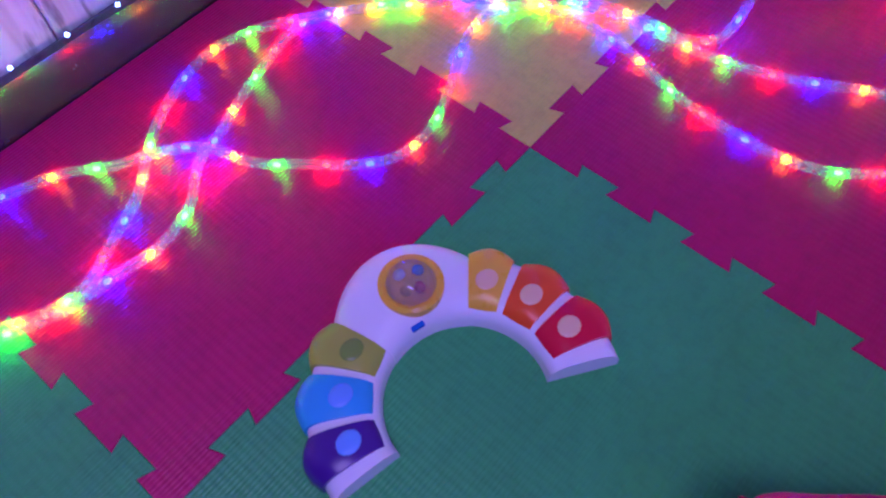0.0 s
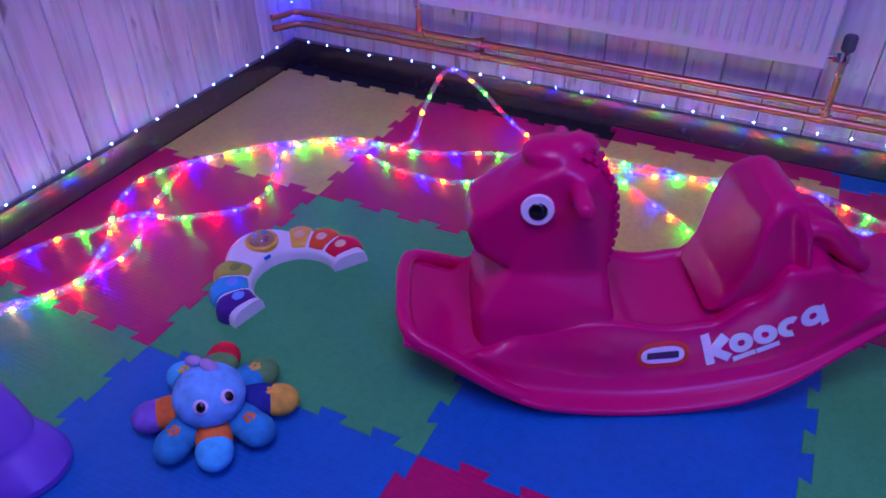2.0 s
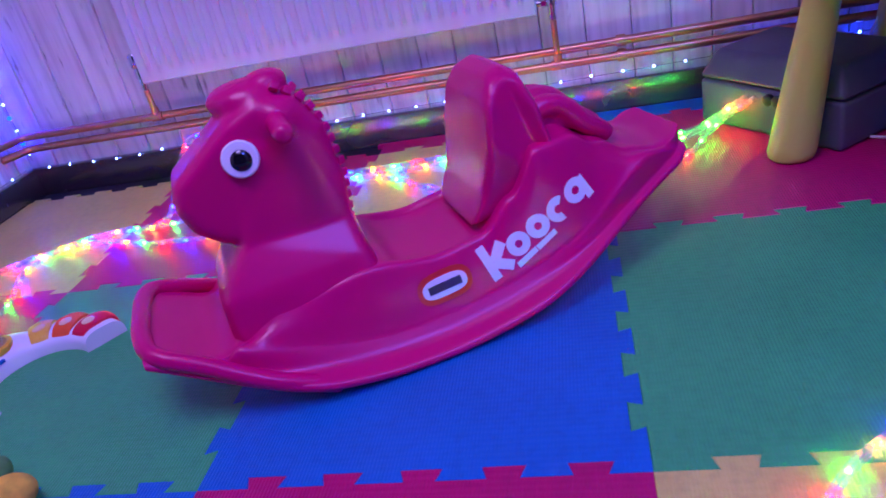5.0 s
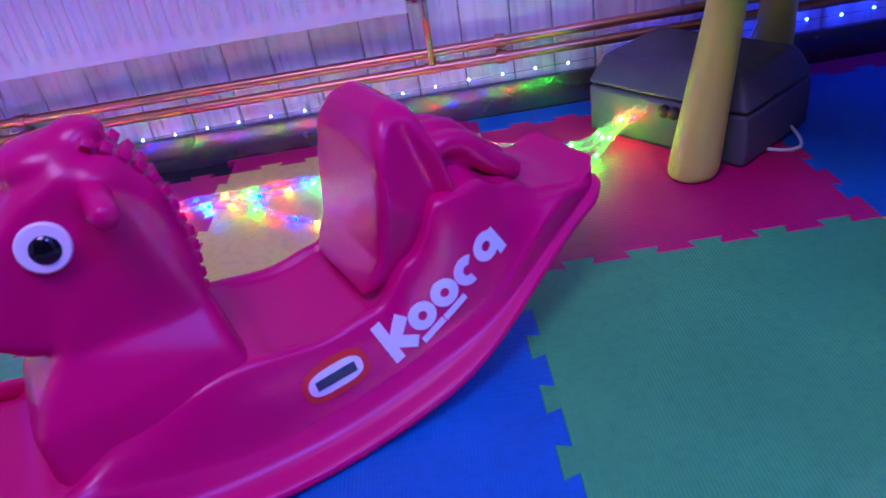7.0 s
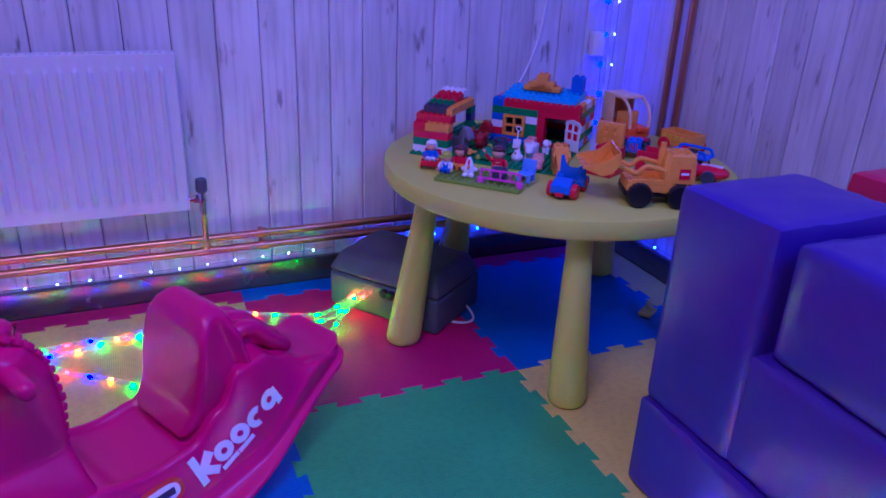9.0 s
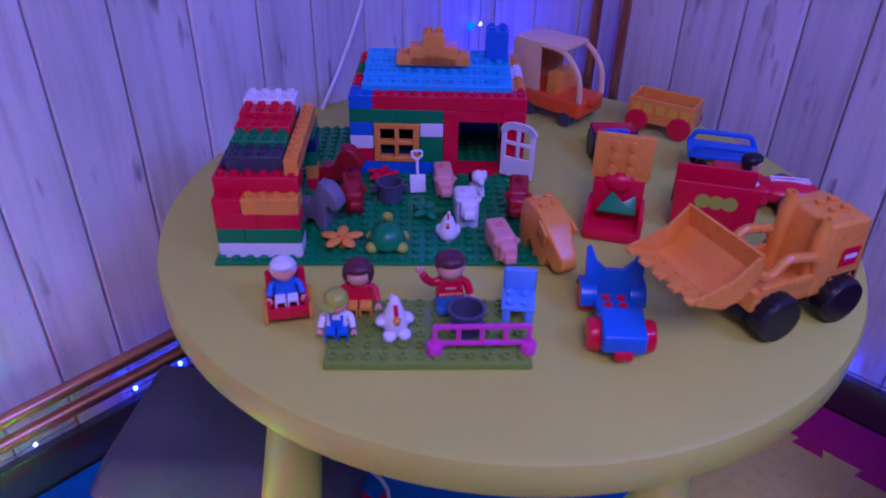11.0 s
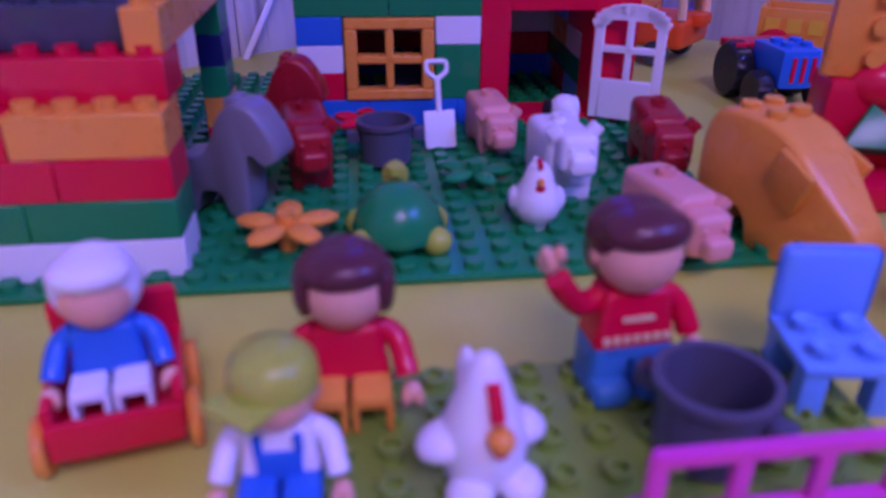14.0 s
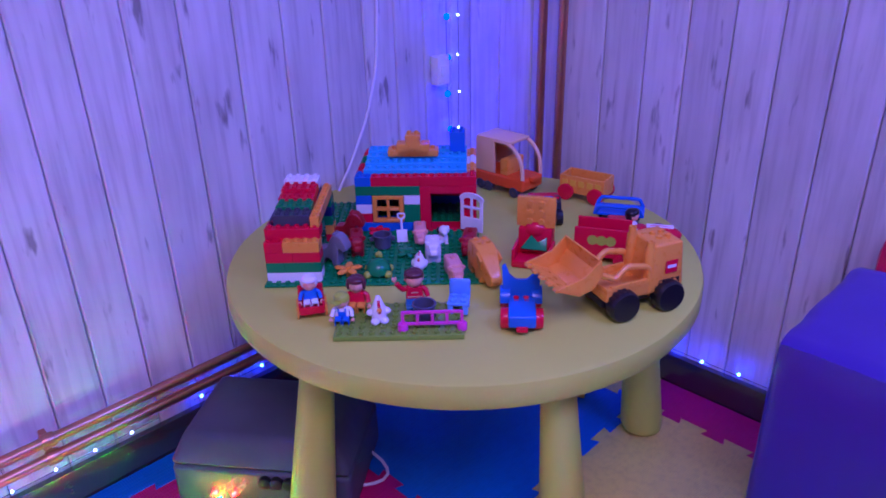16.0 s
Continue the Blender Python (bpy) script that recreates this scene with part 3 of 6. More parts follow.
# head and muzzle
pillow(bm, [(-0.238, 0.385), (-0.19, 0.420), (-0.14, 0.440), (-0.085, 0.430), (-0.052, 0.375), (-0.066, 0.30), (-0.12, 0.245), (-0.18, 0.228), (-0.245, 0.238), (-0.283, 0.270), (-0.297, 0.312), (-0.288, 0.348)], 0.060, 0.028)
ball(bm, (-0.150, 0, 0.350), (0.090, 0.066, 0.084), u=20, v=14)
# lips line, forelock
ball(bm, (-0.150, 0, 0.434), (0.058, 0.046, 0.026), u=16, v=10)
ball(bm, (-0.115, 0.0, 0.446), (0.034, 0.030, 0.020), u=16, v=10)
# cheeks round the handle roots
for q in (-1, 1):
    lathe(bm, [(0.030, 0), (0.028, 0.012), (0.021, 0.020), (0, 0.022)], 20, pose(-0.118, 0.046 * q, 0.396, -90 * q, 0, 0))
# backrest, arched at its top
n0 = len(bm.verts)
pillow(bm, [(0.125, 0.15), (0.150, 0.20), (0.166, 0.28), (0.178, 0.345), (0.194, 0.376), (0.222, 0.390), (0.246, 0.376), (0.262, 0.33), (0.278, 0.26), (0.28, 0.17)], 0.108, 0.026)
bm.verts.ensure_lookup_table()
for v in bm.verts[n0:]:
    v.co.y *= (0.86 + 0.14 * step(v.co.z, 0.18, 0.26)) * math.sqrt(max(0.2, 1 - 0.70 * (max(0.0, v.co.z - 0.275) / 0.118) ** 2.2))
# tail, three flowing locks
for v, dz in ((-0.034, -0.006), (0.0, 0.0), (0.034, -0.006)):
    sweep(bm, smooth_path([(0.25, v, 0.262 + dz), (0.285, v * 1.1, 0.302 + dz), (0.325, v * 1.2, 0.296 + dz), (0.355, v * 1.35, 0.262 + dz), (0.382, v * 1.3, 0.242 + dz), (0.404, v * 1.1, 0.222 + dz)], 0.012), 0.019, 12)
ball(bm, (0.315, 0, 0.262), (0.065, 0.050, 0.032), u=18, v=12)
ob = part("body", bm, PINK, horse)
md = ob.modifiers.new("fuse", "REMESH")
md.mode, md.voxel_size, md.use_smooth_shade = "VOXEL", 0.0042, True
md = ob.modifiers.new("soften", "SMOOTH")
md.factor, md.iterations = 0.5, 16
# mane: a band of short moulded blocks down the back of the neck
MANE = [(-0.098, 0, 0.441), (-0.070, 0, 0.418), (-0.052, 0, 0.385), (-0.044, 0, 0.35), (-0.041, 0, 0.31), (-0.044, 0, 0.27), (-0.048, 0, 0.23), (-0.050, 0, 0.195), (-0.046, 0, 0.165)]
ridge = smooth_path(MANE, 0.0185)
for a, b in zip(ridge, ridge[1:]):
    d = b - a
    for q in (-1, 1):
        bm = bmesh.new()
        box(bm, -0.0065, 0.0065, -0.017, 0.017, -0.008, 0.0045, 0.003, Matrix.Translation(a + Vector((-0.012, 0.027 * q, 0))) @ d.to_track_quat("X", "Z").to_matrix().to_4x4() @ pose(0, 0, 0, 34 * q, 0, 0))
        part("mane_lock", bm, PINK, horse)

for q in (-1, 1):
    bm = bmesh.new()
    lathe(bm, [(0.0195, 0), (0.0165, 0.006), (0.0155, 0.014), (0.0148, 0.062), (0.013, 0.070), (0.008, 0.0745), (0, 0.0755)], 24, pose(-0.120, 0.058 * q, 0.400, -90 * q, 0, 0))
    part("handle", bm, PINK, horse, "short moulded handle peg")


def eye_disc(parent, side):
    e = Matrix.Translation((-0.184, side * (0.0655 if side < 0 else 0.0605), 0.366 if side < 0 else 0.352)) @ Vector((-0.12, side, 0.16)).to_track_quat("Z", "Y").to_matrix().to_4x4()
    bm = bmesh.new()
    lathe(bm, [(0.027, -0.012), (0.027, 0.001), (0.025, 0.003), (0, 0.0036)], 28, e)
    eye = part("eye", bm, WHITE, parent, "round white eye")
    bm = bmesh.new()
    lathe(bm, [(0.0155, 0.002), (0.0155, 0.0036), (0.013, 0.0062), (0.007, 0.0078), (0, 0.0082)], 24, e @ pose(0.001, -0.002, 0))
    part("pupil", bm, GLOSSBLACK, eye, "glossy black pupil")


GLOSSBLACK = plastic("gloss_black", (0.006, 0.006, 0.008), 0.06, 0.1, 5, 500, 0.0, 0.5)
eye_disc(horse, -1)
eye_disc(horse, 1)

# printed shapes laid on the flank
from mathutils.bvhtree import BVHTree
bpy.context.view_layer.update()
flank = BVHTree.FromObject(base_ob, bpy.context.evaluated_depsgraph_get())


def decal(name, loops, material, lift=0.0012, label="", cell=0.004):
    """Flat printed shape: outlines in (u, z), cut into a fine mesh and wrapped onto the near flank."""
    bm = bmesh.new()
    for loop in loops:
        if isinstance(loop[0], tuple) and len(loop) > 2 and isinstance(loop[0][0], tuple):
            outer, inner = loop[0], loop[1]
            a = [bm.verts.new((u, -0.3, z + 0.006)) for u, z in outer]
            b = [bm.verts.new((u, -0.3, z + 0.006)) for u, z in inner]
            for k in range(len(a) - (0 if loop[2] else 1)):
                j = (k + 1) % len(a)
                bm.faces.new((a[k], a[j], b[j], b[k]))
        else:
            bm.faces.new([bm.verts.new((u, -0.3, z + 0.006)) for u, z in loop])
    bmesh.ops.triangulate(bm, faces=bm.faces)
    for _ in range(3):
        bmesh.ops.subdivide_edges(bm, edges=[e for e in bm.edges if e.calc_length() > cell], cuts=1, use_grid_fill=False)
        bmesh.ops.triangulate(bm, faces=bm.faces)
    for v in bm.verts:
        hit = flank.ray_cast(v.co, Vector((0, 1, 0)))
        if hit[0]:
            v.co = hit[0] + hit[1] * lift
    return part(name, bm, material, horse, label)


def ring_loop(c, r, w, a0=0, a1=360, n=26):
    closed = a1 - a0 >= 360
    an = [radians(a0 + (a1 - a0) * k / n) for k in range(n + (0 if closed else 1))]
    o = tuple((c[0] + r * math.cos(a), c[1] + r * math.sin(a)) for a in an)
    i = tuple((c[0] + (r - w) * math.cos(a), c[1] + (r - w) * math.sin(a)) for a in an)
    return (o, i, closed)


def bar(c, l, h, tilt):
    t = radians(tilt)
    ex, ez = (math.cos(t), math.sin(t)), (-math.sin(t), math.cos(t))
    return [(c[0] + a * l / 2 * ex[0] + b * h / 2 * ez[0], c[1] + a * l / 2 * ex[1] + b * h / 2 * ez[1]) for a, b in ((-1, -1), (1, -1), (1, 1), (-1, 1))]


def oval(c, l, h, tilt, n=28):
    t = radians(tilt)
    pts = []
    for k in range(n):
        a = 2 * math.pi * k / n
        x, z = math.copysign(abs(math.cos(a)) ** 0.6, math.cos(a)) * l / 2, math.copysign(abs(math.sin(a)) ** 0.8, math.sin(a)) * h / 2
        pts.append((c[0] + x * math.cos(t) - z * math.sin(t), c[1] + x * math.sin(t) + z * math.cos(t)))
    return pts


PRINT = plastic("white_print", (0.78, 0.78, 0.80), 0.4, 0.05)
PRINTRED = plastic("red_print", (0.70, 0.02, 0.02), 0.35, 0.05)
PRINTDARK = plastic("dark_print", (0.02, 0.02, 0.06), 0.4, 0.05)
LC = (0.048, 0.090)
decal("badge", [oval(LC, 0.092, 0.050, 4)], PRINTRED, 0.0016, "red oval badge")
decal("badge_panel", [oval(LC, 0.076, 0.032, 4)], PRINT, 0.0020, "white panel on the badge")
decal("badge_bar", [bar((LC[0] + 0.0, LC[1]), 0.056, 0.013, 4)], PRINTDARK, 0.0028, "dark illegible bar", 0.008)
decal("printed_shape", [bar((0.126, 0.099), 0.015, 0.060, 18), bar((0.144, 0.113), 0.034, 0.017, 58), bar((0.150, 0.092), 0.034, 0.017, -22)], PRINT, 0.0014)
decal("printed_shape", [ring_loop((0.180, 0.117), 0.0200, 0.0135), bar((0.190, 0.091), 0.040, 0.010, 27)], PRINT, 0.0014)
decal("printed_shape", [ring_loop((0.217, 0.136), 0.0200, 0.0135), bar((0.227, 0.110), 0.040, 0.010, 29)], PRINT, 0.0014)
decal("printed_shape", [ring_loop((0.256, 0.153), 0.0215, 0.014, 70, 300)], PRINT, 0.0014)
decal("printed_shape", [ring_loop((0.291, 0.172), 0.021, 0.014), bar((0.309, 0.172), 0.014, 0.042, 28)], PRINT, 0.0014)

# ---- round table ----
TC, TZ = (2.609, -0.356), 0.48
table = thing("play_table", pose(TC[0], TC[1], 0), "round lime-green plastic play table on five tapered legs", "table")
bm = bmesh.new()
R = 0.470
lathe(bm, [(0.30, TZ - 0.051), (R - 0.012, TZ - 0.051), (R - 0.004, TZ - 0.048), (R, TZ - 0.041), (R, TZ - 0.012), (R - 0.003, TZ - 0.004), (R - 0.010, TZ), (0.2, TZ), (0, TZ)], 96)
part("tabletop", bm, LIME, table)
for bx, by in ((2.17, -0.36), (2.445, -0.76), (2.91, -0.64), (2.95, -0.15), (2.497, 0.045)):
    d = Vector((bx - TC[0], by - TC[1], 0))
    bm = bmesh.new()
    lathe(bm, [(0.028, -0.002), (0.036, 0.0), (0.044, 0.006), (0.047, 0.016), (0.047, 0.03), (0.031, 0.36), (0.030, 0.42)], 28)
    top = d.normalized() * 0.375 - d
    for v in bm.verts:
        v.co += d + top * min(1, max(0, v.co.z / 0.42))
    part("leg", bm, LIME, table)

# ---- grey power case under the table ----
case = thing("power_case", pose(2.252, -0.150, 0, 0, 0, -53), "grey plastic outdoor power case with rope light leads plugged in", "power box")
CL, CW, CH = 0.185, 0.125, 0.172
bm = bmesh.new()
box(bm, -CL, CL, -CW, CW, 0.0, 0.105, 0.012, seg=3)
part("base", bm, GREY, case)
bm = bmesh.new()
vs = box(bm, -CL - 0.004, CL + 0.004, -CW - 0.004, CW + 0.004, 0.108, CH, 0.016, seg=3)
for v in bm.verts:
    k = (v.co.z - 0.108) / (CH - 0.108)
    v.co.x *= 1 - 0.16 * k
    v.co.y *= 1 - 0.24 * k
part("lid", bm, GREY, case)
bm = bmesh.new()
for x in (-0.05, 0.05, 0.12):
    box(bm, x - 0.012, x + 0.012, CW - 0.004, CW + 0.012, 0.07, 0.125, 0.004)
part("latch", bm, GREY, case)
bm = bmesh.new()
for x in (0.012, 0.036, 0.062):
    lathe(bm, [(0.013, 0), (0.013, 0.012), (0.010, 0.014)], 14, pose(x, -CW + 0.002, 0.085, 90, 0, 0))
part("cable_gland", bm, DARK, case)

# ---- soft play blocks ----
def cushion(bm, x0, x1, y0, y1, z0, z1, r=0.011):
    """A stuffed vinyl block: slightly bulging faces, rounded rims and a few pulled wrinkles."""
    n = 15
    sx, sy, sz = (x1 - x0) / 2, (y1 - y0) / 2, (z1 - z0) / 2
    c = Vector(((x0 + x1) / 2, (y0 + y1) / 2, (z0 + z1) / 2))
    b2 = bmesh.new()
    bmesh.ops.create_cube(b2, size=2.0)
    bmesh.ops.subdivide_edges(b2, edges=b2.edges, cuts=n, use_grid_fill=True)
    for v in b2.verts:
        q = v.co.copy()
        # squeeze the outer rows so that the rims stay tight
        q = Vector([math.copysign(abs(t) ** 0.75, t) for t in q])
        p = Vector((q.x * sx, q.y * sy, q.z * sz))
        inner = Vector((max(-sx + r, min(sx - r, p.x)), max(-sy + r, min(sy - r, p.y)), max(-sz + r, min(sz - r, p.z))))
        d = p - inner
        if d.length > 1e-6:
            p = inner + d.normalized() * r
        face = max(range(3), key=lambda k: abs(v.co[k]))
        o = [k for k in range(3) if k != face]
        swell = (1 - v.co[o[0]] ** 2) * (1 - v.co[o[1]] ** 2)
        p[face] += math.copysign(0.006 * swell, v.co[face])
        p += Vector((1, 1, 1)) * (0.004 * noise.noise((c + p) * 11) * swell + 0.0022 * noise.noise((c + p) * 34) * (1 - swell))
        v.co = c + p
    if c.z - sz < 0.01:
        for v in b2.verts:
            v.co.z = max(v.co.z, 0.0)
    me = bpy.data.meshes.new("tmp")
    b2.to_mesh(me)
    b2.free()
    bm.from_mesh(me)
    bpy.data.meshes.remove(me)


BX, BY = 2.425, -1.04
bm = bmesh.new()
cushion(bm, 0, 0.5, -0.645, 0, 0.0, 0.205)
ob = tagged(part("soft_play_block", bm, VINYL), "purple vinyl soft play base block on the mats", "soft block", "soft play blocks")
ob.matrix_world = pose(BX - 0.006, BY + 0.003, 0, 0, 0, -0.5)
# the L-shaped block: an upright and a seat in one stuffed cover
bm = bmesh.new()
cushion(bm, BX + 0.003, BX + 0.285, BY - 0.225, BY, 0.206, 0.640)
b3 = tagged(part("soft_play_block", bm, VINYL), "purple vinyl L-shaped soft play block standing upright", "soft block", "soft play blocks")
bm = bmesh.new()
cushion(bm, BX + 0.004, BX + 0.284, BY - 0.64, BY - 0.215, 0.207, 0.425)
part("seat", bm, VINYL, b3)
bm = bmesh.new()
cushion(bm, 0, 0.27, -0.38, 0, 0, 0.20)
ob = tagged(part("soft_play_block", bm, VINYL), "purple vinyl cube lying in the notch of the L-shaped block", "soft block", "soft play blocks")
ob.matrix_world = pose(BX + 0.018, BY - 0.245, 0.428, 0, 0, -3)
bm = bmesh.new()
cushion(bm, 2.85, 3.105, -1.50, -1.035, 0.0, 0.63)
tagged(part("soft_play_block", bm, VINYLRED), "red vinyl soft play block against the boards", "soft block", "soft play blocks")

# ---- toys on the mats ----
COL = {
    "white": WHITE,
    "red": plastic("toy_red", (0.72, 0.004, 0.038), 0.25, 0.05),
    "darkred": plastic("toy_dark_red", (0.36, 0.012, 0.02), 0.28, 0.08),
    "orange": plastic("toy_orange", (0.86, 0.33, 0.05), 0.28, 0.07),
    "orangered": plastic("toy_orange_red", (0.85, 0.10, 0.02), 0.25, 0.07),
    "yellow": plastic("toy_yellow", (0.85, 0.50, 0.05), 0.28, 0.07),
    "peach": plastic("toy_peach", (0.85, 0.55, 0.30), 0.3, 0.07),
    "lime": plastic("toy_lime", (0.42, 0.50, 0.06), 0.3, 0.08),
    "limeplate": plastic("toy_olive", (0.22, 0.36, 0.05), 0.3, 0.08),
    "green": plastic("toy_green", (0.004, 0.25, 0.07), 0.25, 0.08),
    "teal": plastic("toy_teal", (0.02, 0.30, 0.36), 0.5, 0.1),
    "sky": plastic("toy_sky", (0.03, 0.40, 0.68), 0.25, 0.08),
    "lightblue": plastic("toy_light_blue", (0.14, 0.38, 0.80), 0.3, 0.08),
    "blue": plastic("toy_blue", (0.012, 0.14, 0.55), 0.25, 0.08),
    "navy": plastic("toy_navy", (0.01, 0.02, 0.10), 0.35, 0.08),
    "purple": plastic("toy_purple", (0.07, 0.015, 0.22), 0.22, 0.08),
    "violet": plastic("toy_violet", (0.18, 0.08, 0.50), 0.4, 0.12, 8, 400, 0.2),
    "grey": plastic("toy_grey", (0.20, 0.20, 0.23), 0.3, 0.08),
    "iron": plastic("toy_iron", (0.085, 0.088, 0.125), 0.3, 0.08),
    "slate": plastic("toy_slate", (0.05, 0.055, 0.075), 0.3, 0.08),
    "black": DARK,
    "pink": plastic("toy_pig_pink", (0.78, 0.34, 0.27), 0.35, 0.06),
    "fence": plastic("toy_fence_pink", (0.75, 0.06, 0.42), 0.3, 0.06),
    "skin": plastic("toy_tan", (0.80, 0.42, 0.27), 0.4, 0.05),
    "brown": plastic("toy_brown", (0.105, 0.028, 0.032), 0.28, 0.1),
    "jeans": plastic("toy_jeans", (0.035, 0.20, 0.45), 0.32, 0.08),
    "cream": plastic("toy_cream", (0.74, 0.62, 0.30), 0.35, 0.05),
}


def fabric(name, col):
    return plastic(name, col, 0.85, 0.22, 40, 1500, 0.6)


# rainbow-shaped light-up toy
RC, RI, RO = (0.757, -0.920), 0.090, 0.170
bow = thing("rainbow_keyboard_toy", pose(RC[0], RC[1], 0), "white arched musical toy with coloured keys and a clear dome", "musical toy")


def arc_piece(bm, a0, a1, r0, r1, h, z0=0.0, n=None, k=14, bulge=0.0):
    """A stretch of arched shell: dome-shaped section swept round z."""
    n = n or max(2, int(abs(a1 - a0) / 4))
    rings = []
    for i in range(n + 1):
        a = radians(a0 + (a1 - a0) * i / n)
        grow = bulge * math.sin(math.pi * i / n)
        ring = []
        for j in range(k + 1):
            t = math.pi * j / k
            cx, sz = math.cos(t), math.sin(t)
            lift = h + grow * 0.35
            r = (r0 + r1 + grow) / 2 + (r1 - r0 + grow) / 2 * math.copysign(abs(cx) ** 0.7, cx)
            ring.append(bm.verts.new((r * math.cos(a), r * math.sin(a), z0 + lift * abs(sz) ** 0.6)))
        rings.append(ring)
    for a, b in zip(rings, rings[1:]):
        for j in range(k):
            bm.faces.new((a[j], a[j + 1], b[j + 1], b[j]))
        bm.faces.new((a[k], a[0], b[0], b[k]))
    bm.faces.new(rings[0])
    bm.faces.new(rings[-1])


bm = bmesh.new()
arc_piece(bm, 55, 259, RI, RO, 0.034, n=70)
part("shell", bm, WHITE, bow)
for a0, a1, c in ((63, 83, "red"), (87, 107, "orangered"), (111, 129, "yellow"), (191, 209, "lime"), (213, 232, "sky"), (236, 253, "purple")):
    bm = bmesh.new()
    arc_piece(bm, a0, a1, RI + 0.004, RO + 0.003, 0.0375, 0.001, n=10, bulge=0.009)
    key = part("key", bm, COL[c], bow, c + " translucent key")
    am, rm = radians((a0 + a1) / 2), (RI + RO) / 2
    bm = bmesh.new()
    ball(bm, (rm * math.cos(am), rm * math.sin(am), 0.0412), (0.012, 0.014, 0.0022), u=14, v=8)
    part("printed_patch", bm, COL["limeplate" if c == "lime" else "peach" if c in ("red", "orangered", "yellow") else "lightblue"], key)
bm = bmesh.new()
da = radians(157)
dc = (0.135 * math.cos(da), 0.135 * math.sin(da))
arc_piece(bm, 129.5, 190.5, RI - 0.001, RO + 0.001, 0.0350, n=28, bulge=0.030)
part("dome_housing", bm, WHITE, bow)
bm = bmesh.new()
lathe(bm, [(0.026, 0.036), (0.037, 0.036), (0.037, 0.047), (0.033, 0.050), (0.028, 0.048)], 36, pose(dc[0], dc[1], 0))
part("dome_ring", bm, COL["yellow"], bow, "yellow ring")
bm = bmesh.new()
lathe(bm, [(0.029, 0.044), (0.028, 0.052), (0.021, 0.061), (0.011, 0.066), (0, 0.067)], 28, pose(dc[0], dc[1], 0))
CLEAR, cnt, cb = node_mat("clear_dome")
cb.inputs["Base Color"].default_value = (0.8, 0.8, 0.9, 1)
cb.inputs["Roughness"].default_value, cb.inputs["Transmission Weight"].default_value = 0.05, 0.85
part("dome", bm, CLEAR, bow, "clear plastic dome")
for k, c in enumerate(("red", "sky", "white", "yellow")):
    bm = bmesh.new()
    ball(bm, (dc[0] + 0.012 * math.cos(k * 1.7), dc[1] + 0.012 * math.sin(k * 1.7), 0.052), 0.006, u=10, v=6)
    part("bead", bm, COL[c], bow)
bm = bmesh.new()
sa = radians(165)
box(bm, -0.008, 0.008, -0.003, 0.003, 0, 0.006, 0.0015, pose((RI + 0.003) * math.cos(sa), (RI + 0.003) * math.sin(sa), 0.026, 0, 0, 75))
part("switch", bm, COL["blue"], bow)

# plush octopus
octo = thing("plush_octopus", pose(0.838, -1.278, 0), "blue plush octopus with eight patterned fabric legs", "plush toy")
OB = fabric("plush_blue", (0.15, 0.50, 0.78))
bm = bmesh.new()
ball(bm, (0.016, -0.018, 0.081), (0.061, 0.060, 0.048), u=28, v=18)
part("head", bm, OB, octo)
FAB = {k: fabric("plush_" + k, c) for k, c in {"orange": (0.85, 0.20, 0.03), "cyan": (0.06, 0.58, 0.80), "teal": (0.02, 0.30, 0.48), "navy": (0.015, 0.03, 0.22), "yellow": (0.80, 0.50, 0.05), "violet": (0.22, 0.12, 0.48), "green": (0.12, 0.34, 0.08), "red": (0.7, 0.01, 0.03)}.items()}
for ang, reach, body_c, tip_c in ((-50, 0.118, "orange", "cyan"), (-8, 0.11, "teal", "teal"), (30, 0.128, "navy", "yellow"), (72, 0.105, "teal", "green"), (118, 0.10, "green", "red"), (164, 0.10, "teal", "cyan"), (-138, 0.115, "orange", "violet"), (-92, 0.108, "teal", "teal")):
    d = Vector((math.cos(radians(ang)), math.sin(radians(ang)), 0))
    m = Matrix.Translation(d * (reach * 0.66) + Vector((0, 0, 0.034 if tip_c != "red" else 0.05))) @ d.to_track_quat("X", "Z").to_matrix().to_4x4() @ pose(0, 0, 0, 0, 6, 0)
    bm = bmesh.new()
    ball(bm, (0, 0, 0), (0.058, 0.031, 0.025), m, u=20, v=12)
    leg = part("leg", bm, FAB[body_c], octo, body_c + " fabric leg")
    bm = bmesh.new()
    ball(bm, (0.028, 0, 0), (0.036, 0.0312, 0.0258), m, u=20, v=12)
    part("leg_tip", bm, FAB[tip_c], leg, tip_c + " fabric tip")
    if body_c in ("teal", "navy"):
        bm = bmesh.new()
        for k in range(5):
            ball(bm, (0.018 + 0.007 * math.cos(k * 1.257), 0.007 * math.sin(k * 1.257), 0.0235), (0.006, 0.0042, 0.003), m, u=8, v=6)
        part("patch", bm, FAB["orange" if tip_c == "teal" else "yellow"], leg, "small sewn star patch")
